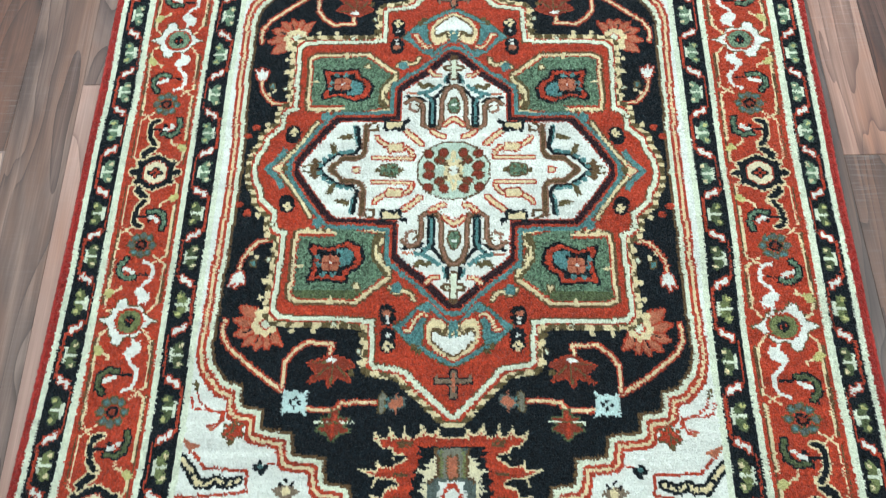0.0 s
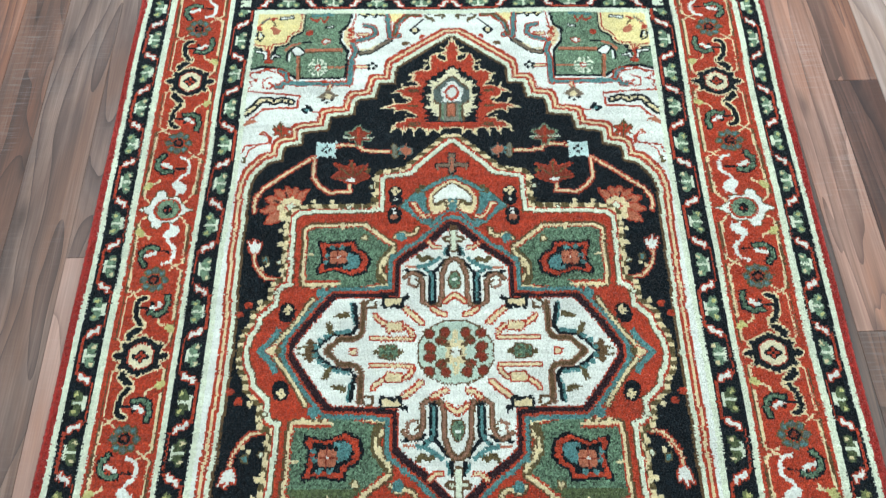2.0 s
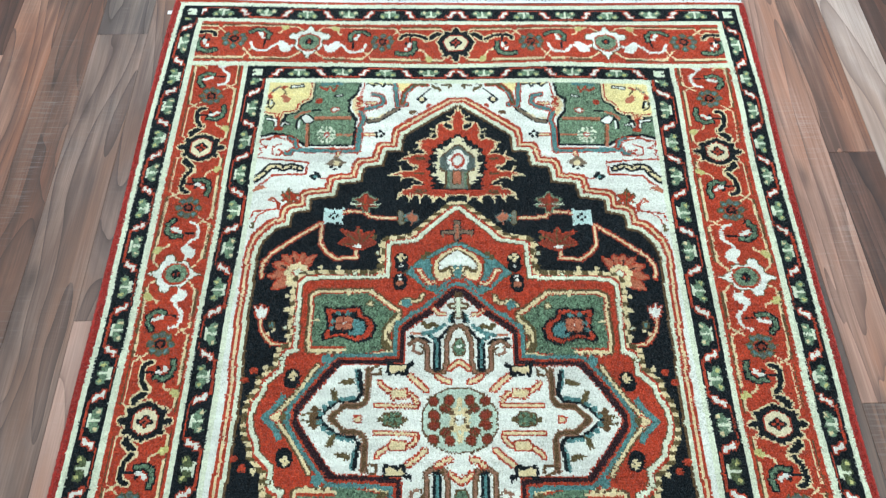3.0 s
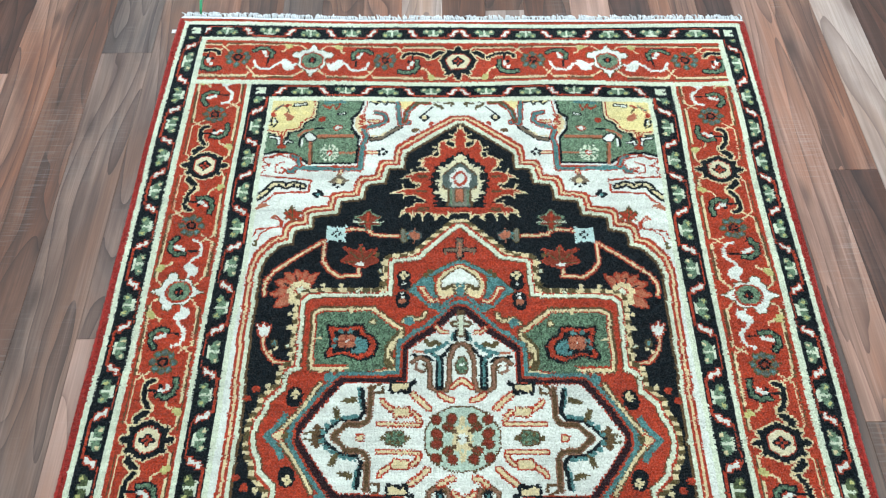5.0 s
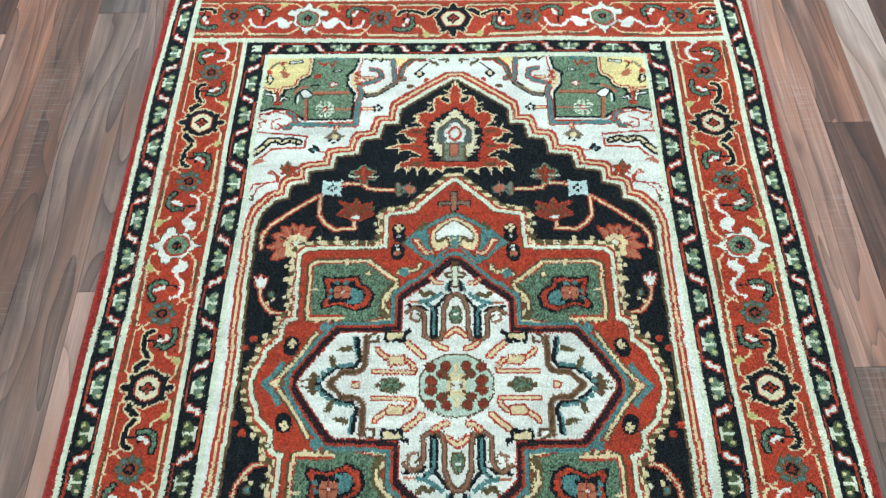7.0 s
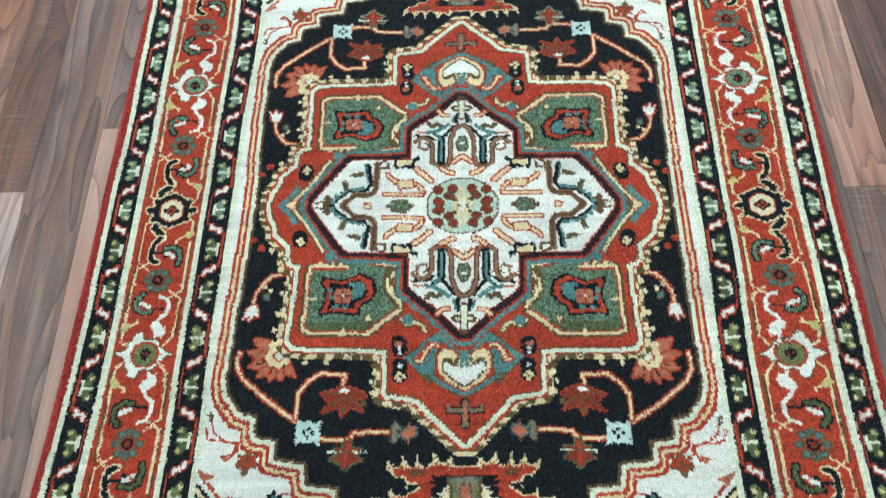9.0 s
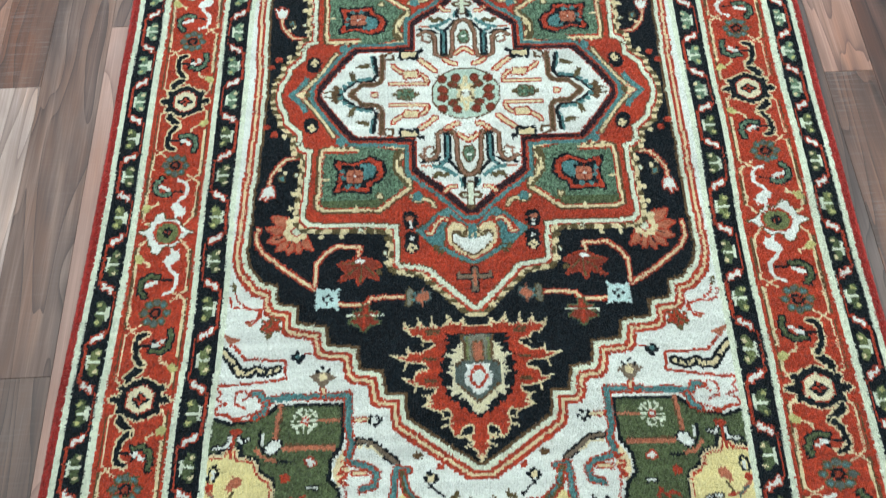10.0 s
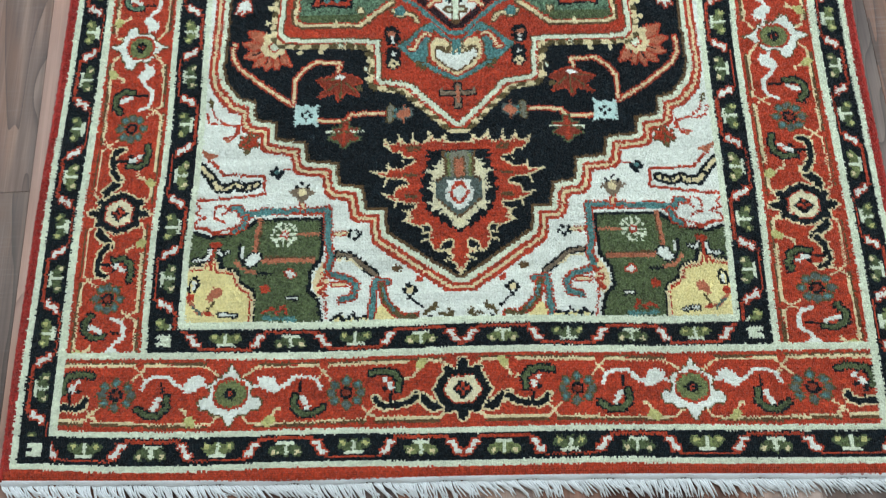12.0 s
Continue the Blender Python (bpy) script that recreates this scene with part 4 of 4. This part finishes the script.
# the pile's sheen put into the colour: near greens darker and yellower, far paler
full[(full == DYE["green"]) & (jv < -93)] = DYE["moss"]
full[(full == DYE["sage"]) & (jv < -93)] = DYE["grass"]
full[(full == DYE["moss"]) & (jv > 0)] = DYE["sage"]

# each zone once, or once for every mirror image of it
part_id = np.full((NV, NX), -1, dtype=np.int32)
PARTS = []
for z, name in enumerate(ZONES):
    q = zone == z
    if not q.any():
        continue
    cols, rows = np.where(q.any(axis=0))[0], np.where(q.any(axis=1))[0]
    split_x, split_v = cols[0] > 1, rows[0] > 1
    for sx in ((-1, 1) if split_x else (0,)):
        for sv in ((-1, 1) if split_v else (0,)):
            m = where == z
            if sx:
                m &= np.sign(jx) == sx
            if sv:
                m &= np.sign(jv) == sv
            if m.any():
                part_id[m] = len(PARTS)
                PARTS.append(name.split("@")[0])

RUG_TURN = radians(-1.4)
RUG_X, RUG_Y = 0.0, 0.76
# how the weave was pulled: design distances from the middle, and where they lie at the far and the near end
STEPS = (0, 0.38, 0.54, 0.714, 0.726, 0.761, 0.771, 0.820, 0.870, 0.880, 0.915, 0.924, 0.936, 1.2)
FAR = (0, 0.388, 0.547, 0.728, 0.741, 0.776, 0.787, 0.8535, 0.905, 0.9175, 0.956, 0.968, 0.980, 1.250)
NEAR = (0, 0.376, 0.533, 0.698, 0.709, 0.7395, 0.748, 0.7965, 0.8455, 0.854, 0.8885, 0.896, 0.911, 1.180)
SWAY_AT = (-0.94, -0.80, -0.66, -0.40, -0.24, 0.0, 0.25, 0.50, 0.66, 0.80, 0.94)
SWAY = (0.007, 0.008, 0.009, 0.005, 0.002, 0.001, 0.002, 0.000, 0.003, 0.000, 0.000)
ACROSS = (0, 0.39, 0.44, 0.545, 0.60, 0.62)
EAST_PULL = (0, 0.000, 0.001, 0.0095, 0.0075, 0.0075)


def lay(x, v):
    """From the design (metres from the middle) to the floor; the weave is a little uneven."""
    x, v = np.asarray(x, float), np.asarray(v, float)
    far, near = np.clip(v / 0.7, 0, 1.2), np.clip(-v / 0.7, 0, 1.2)
    side = np.abs(x)
    pull = np.where(x > 0, np.interp(side, ACROSS, EAST_PULL) + far * np.interp(side, ACROSS, (0, 0.003, 0.006, 0.009, 0.008, 0.008))
                    + near * np.interp(side, ACROSS, (0, 0.000, 0.001, 0.009, 0.008, 0.008)),
                    -far * np.interp(side, ACROSS, (0, 0.001, 0.002, 0.008, 0.009, 0.009)))
    y = np.where(v > 0, np.interp(np.abs(v), STEPS, FAR), -np.interp(np.abs(v), STEPS, NEAR))
    y = y - np.clip((v - 0.72) / 0.08, 0, 1) * 0.008 * np.clip(1 - (x / 0.5) ** 2, 0, 1) - 0.0065 * x * np.clip(v / 0.8, 0, 1)
    y = y + 0.005 * np.interp(side, (0, 0.33, 0.39), (1, 1, 0)) * np.interp(np.abs(v), (0, 0.10, 0.22), (1, 1, 0))
    x = x + np.interp(v, SWAY_AT, SWAY) * np.clip(1 - 1.6 * side, 0, 1) + pull
    x = x + 0.0008 * (x / 0.6) * np.sin(9 * v + 1.0) + 0.0012 * np.sin(5 * v + 2.0)
    y = y + 0.0016 * np.sin(7 * x + 0.5) * np.abs(v)
    c, s = math.cos(RUG_TURN), math.sin(RUG_TURN)
    return RUG_X + c * x - s * y, RUG_Y + s * x + c * y


rng = np.random.RandomState(11)
ex, ev = np.meshgrid((np.arange(NX + 1) - HALF_X) * KNOT, (np.arange(NV + 1) - HALF_V) * KNOT)
cx, cv = jx * KNOT, jv * KNOT
ex = ex + rng.uniform(-0.00065, 0.00065, ex.shape)
ev = ev + rng.uniform(-0.00065, 0.00065, ev.shape)
wave = lambda x, v: 0.0009 * np.sin(11 * x + 3 * v) * np.sin(8 * v - 4 * x + 1) + 0.0008 * np.sin(23 * v + 9 * x)
edge_drop = lambda x, v: 0.003 * np.clip((np.abs(x) - 0.604) / 0.008, 0, 1) + 0.003 * np.clip((np.abs(v) - 0.928) / 0.008, 0, 1)
ez = 0.0108 + wave(ex, ev) - edge_drop(ex, ev) + rng.uniform(-0.0006, 0.0006, ex.shape)
cz = 0.0121 + wave(cx, cv) - edge_drop(cx, cv) + rng.uniform(-0.0007, 0.0007, cx.shape)
ewx, ewy = lay(ex, ev)
cwx, cwy = lay(cx, cv)
corner_xyz = np.stack([ewx, ewy, ez], axis=-1).reshape(-1, 3)
centre_xyz = np.stack([cwx, cwy, cz], axis=-1).reshape(-1, 3)

rug = tagged(new("rug"), "hand-knotted wool rug, ivory star medallion, navy field, red border", "rug")
PART_LABEL = {
    "field": "navy field with steps and blossoms", "medallion": "red medallion with stepped outline", "star": "ivory star with navy outline",
    "main_border": "red main border", "corner_piece": "ivory corner piece with scrolls", "rosette": "pale rosette with rust petals",
    "green_panel": "green panel with cream outline", "palmette": "red palmette with jagged edge", "corner_panel": "green and gold corner figure",
    "border_flower": "small blue-grey flower", "border_leaf": "green leaf with dark outline",
    "border_star": "navy star with cream middle", "border_rosette": "white rosette with green middle",
}
WOOL_LIST = list(WOOL.values())


def pile(name, mask):
    """The knots of one zone, each a small tuft of four facets."""
    r, c = np.nonzero(mask)
    a = r * (NX + 1) + c
    corners = np.stack([a, a + 1, a + NX + 2, a + NX + 1], axis=1)
    used, index = np.unique(corners, return_inverse=True)
    index = index.reshape(-1, 4)
    n, k = len(r), len(used)
    co = np.concatenate([corner_xyz[used], centre_xyz[r * NX + c]])
    mid = k + np.arange(n)
    tris = np.stack([np.stack([index[:, s], index[:, (s + 1) % 4], mid], axis=1) for s in range(4)], axis=1).reshape(-1, 3)
    data = bpy.data.meshes.new(name)
    data.vertices.add(len(co))
    data.vertices.foreach_set("co", co.astype(np.float32).ravel())
    data.loops.add(3 * len(tris))
    data.loops.foreach_set("vertex_index", tris.astype(np.int32).ravel())
    data.polygons.add(len(tris))
    data.polygons.foreach_set("loop_start", np.arange(0, 3 * len(tris), 3, dtype=np.int32))
    colours, slot = np.unique(full[r, c], return_inverse=True)
    for d in colours:
        data.materials.append(WOOL_LIST[d])
    data.polygons.foreach_set("material_index", np.repeat(slot.ravel(), 4).astype(np.int32))
    data.polygons.foreach_set("use_smooth", np.zeros(len(tris), dtype=bool))
    data.update(calc_edges=True)
    data.validate()
    ob = new(name, data)
    ob.parent = rug
    if name in PART_LABEL:
        tagged(ob, PART_LABEL[name])
    return ob


for k, name in enumerate(PARTS):
    pile(name, part_id == k)


def spot(x, v, z):
    wx, wy = lay(x, v)
    return Vector((float(wx), float(wy), z))


# woven backing under the pile, a frame of low walls round it
bm = bmesh.new()
n = 90
ring = [(-0.609, -0.933 + 1.866 * k / n) for k in range(n)] + [(-0.609 + 1.218 * k / n, 0.933) for k in range(n)] \
    + [(0.609, 0.933 - 1.866 * k / n) for k in range(n)] + [(0.609 - 1.218 * k / n, -0.933) for k in range(n)]
low = [bm.verts.new(spot(x, v, 0.0005)) for x, v in ring]
top = [bm.verts.new(spot(x, v, 0.0075)) for x, v in ring]
bm.faces.new(low)
for k in range(len(ring)):
    bm.faces.new((low[k - 1], low[k], top[k], top[k - 1]))
bmesh.ops.recalc_face_normals(bm, faces=bm.faces)
part("backing", bm, BACKING, rug)

# overcast cords along the two long sides
for sx in (-1, 1):
    line_of_cord = [spot(sx * (0.6080 + 0.0008 * math.sin(k * 1.7)), -0.936 + 1.872 * k / 620, 0.0062 + 0.0006 * math.sin(k * 0.9)) for k in range(621)]
    part("side_cord", tube(bmesh.new(), line_of_cord, [0.0037 + 0.0008 * (k % 2) for k in range(621)], 7), WOOL["crimson"], rug, "overcast crimson wool cord", True)

# white cotton web and fringe at both ends
strand_rng = random.Random(4)


def strand_mesh(length, sway, curl, lift):
    """Two loose plies of one knotted warp."""
    pts, ply = [], strand_rng.uniform(-0.003, 0.004)
    for k in range(7):
        f = k / 6
        pts.append((sway * f * f + curl * math.sin(f * 5.0) * 0.25, length * f * (1 - 0.25 * abs(curl) * 40 * f * 0.2), 0.0035 + lift * math.sin(math.pi * min(1, f * 1.15)) - 0.002 * f))
    bm = bmesh.new()
    tube(bm, pts, [0.0013, 0.0013, 0.0012, 0.0012, 0.0011, 0.0010, 0.0006], 4)
    tube(bm, [(x + 0.0021 + ply * k / 6, y * 0.93, z * 0.9) for k, (x, y, z) in enumerate(pts)], [0.0012, 0.0012, 0.0012, 0.0011, 0.0011, 0.0009, 0.0005], 4)
    data = bpy.data.meshes.new("strand")
    bm.to_mesh(data)
    bm.free()
    data.materials.append(COTTON)
    for f in data.polygons:
        f.use_smooth = True
    return data


NEAR_STRANDS = [strand_mesh(strand_rng.uniform(0.023, 0.032), strand_rng.uniform(-0.010, 0.006), strand_rng.uniform(-0.005, 0.005), strand_rng.uniform(0.0005, 0.004)) for _ in range(12)]
FAR_STRANDS = [strand_mesh(strand_rng.uniform(0.014, 0.024), strand_rng.uniform(-0.012, 0.012), strand_rng.uniform(-0.010, 0.010), strand_rng.uniform(0.003, 0.008)) for _ in range(12)]
for sv, depth, kinds in ((-1, 0.0060, NEAR_STRANDS), (1, 0.011, FAR_STRANDS)):
    bm = bmesh.new()
    n = 240
    rows = [[bm.verts.new(spot(-0.609 + 1.218 * k / n, sv * (0.9345 + f * (depth + 0.0012 * math.sin(k * 0.31) + 0.0008 * math.sin(k * 1.3))), z + 0.0006 * (k % 2)))
             for k in range(n + 1)] for f, z in ((0, 0.0092), (0.35, 0.0085), (1, 0.0045), (1.05, 0.0008))]
    for a, b in zip(rows, rows[1:]):
        for k in range(n):
            bm.faces.new((a[k], a[k + 1], b[k + 1], b[k]))
    bmesh.ops.recalc_face_normals(bm, faces=bm.faces)
    web = part("end_web", bm, COTTON, rug, "white cotton warp web with fringe", True)
    count = 296
    for k in range(count):
        x = -0.606 + 1.212 * (k + strand_rng.uniform(-0.25, 0.25)) / (count - 1)
        ob = new("strand", strand_rng.choice(kinds))
        ob.parent = web
        ob.matrix_basis = Matrix.Translation(spot(x, sv * (0.9345 + depth * 0.9), 0.0)) @ pose(0, 0, 0, 0, 0, -1.4 + (216 + 9 * math.sin(x * 17) + 6 * math.sin(x * 41) if sv < 0 else 8 * math.sin(x * 23)) + strand_rng.uniform(-8, 8))

# ---- small things at the rug's far corner ----
bm = bmesh.new()
foot = spot(-0.566, 0.945, 0.013)
tube(bm, [foot, foot + Vector((-0.001, 0.012, 0.006)), foot + Vector((-0.003, 0.030, 0.008)), foot + Vector((-0.004, 0.046, 0.006))], [0.0022, 0.0030, 0.0034, 0.0030], 8)
tagged(mesh_object("plastic_tie", bm, GREEN_PLASTIC, smooth=True), "green plastic tie stuck in the rug's fringe", "tie")
bm = bmesh.new()
p = spot(-0.622, 0.905, 0.0)
box(bm, p.x - 0.003, p.y - 0.006, 0.0002, p.x + 0.012, p.y + 0.005, 0.0016, 0.0004)
tagged(mesh_object("paper_label", bm, WHITE_PAPER), "small white paper label under the rug's edge", "label")

# ---- floor planks: strips along y, each an object on the floor ----
SEAMS = [-0.940, -0.842, -0.754, -0.645, -0.557, -0.470, -0.372, -0.284, -0.190, -0.104, -0.013, 0.084, 0.171, 0.276, 0.364, 0.454, 0.560, 0.640, 0.728, 0.820, 0.912]
WIDTH = 0.0925
# joints and tones of the strips that are known: strip's left seam -> [tone, joint, tone, joint, tone ...] from near to far
KNOWN = {
    -0.940: ["mid", 0.30, "mid", 2.4, "mid"],
    -0.842: ["light", 0.826, "umber", 2.1, "grey"],
    -0.754: ["grey", 0.283, "ash", 1.659, "grey"],
    -0.645: ["grey", -0.30, "pink", 0.957, "ash", 2.3, "dark"],
    -0.557: ["mid", 0.9, "mid"],
    -0.470: ["dark", 1.0, "umber"],
    -0.372: ["mid", 0.5, "grey"],
    -0.284: ["dark", 1.2, "umber"],
    -0.190: ["grey", 0.8, "mid"],
    -0.104: ["mid", 0.4, "light"],
    -0.013: ["light", 1.1, "umber"],
    0.084: ["mid", 0.6, "light", 1.779, "umber"],
    0.171: ["dark", 0.7, "umber"],
    0.276: ["mid", 1.3, "pink"],
    0.364: ["light", 0.9, "dark"],
    0.454: ["grey", 1.0, "mid"],
    0.560: ["grey", 1.35, "dark"],
    # middle plank here has the lamp glare painted into its tone
    0.640: ["umber", 0.784, "rose", 2.3, "mid"],
    0.728: ["mid", 0.2, "dark", 1.298, "mid"],
    0.820: ["dark", 0.4, "light", 2.2, "umber"],
    0.912: ["umber", 1.0, "dark"],
}
TONES = ["dark", "umber", "grey", "mid", "mid", "light", "pink"]
plank_rng = random.Random(9)
xs = [s for s in SEAMS]
while xs[0] > X0:
    xs.insert(0, xs[0] - WIDTH)
while xs[-1] < X1:
    xs.append(xs[-1] + WIDTH)
GAP = 0.0002
for a, b in zip(xs, xs[1:]):
    a0, b0 = max(a, X0), min(b, X1)
    if a in KNOWN:
        tones, joints = KNOWN[a][0::2], KNOWN[a][1::2]
    else:
        joints = [Y0 + plank_rng.uniform(0.2, 1.2)]
        while joints[-1] < Y1 - 1.2:
            joints.append(joints[-1] + plank_rng.uniform(0.8, 1.3))
        tones = [plank_rng.choice(TONES) for _ in range(len(joints) + 1)]
    ends = [Y0] + joints + [Y1]
    for tone, y0, y1 in zip(tones, ends, ends[1:]):
        if y1 - y0 < 0.02:
            continue
        hx, hy = (b0 - a0) / 2 - GAP, (y1 - y0) / 2 - GAP
        ob = mesh_object("plank", box(bmesh.new(), -hx, -hy, -0.008, hx, hy, 0.0, 0.0004), PLANK[tone], floor)
        ob.matrix_basis = pose((a0 + b0) / 2, (y0 + y1) / 2, 0)
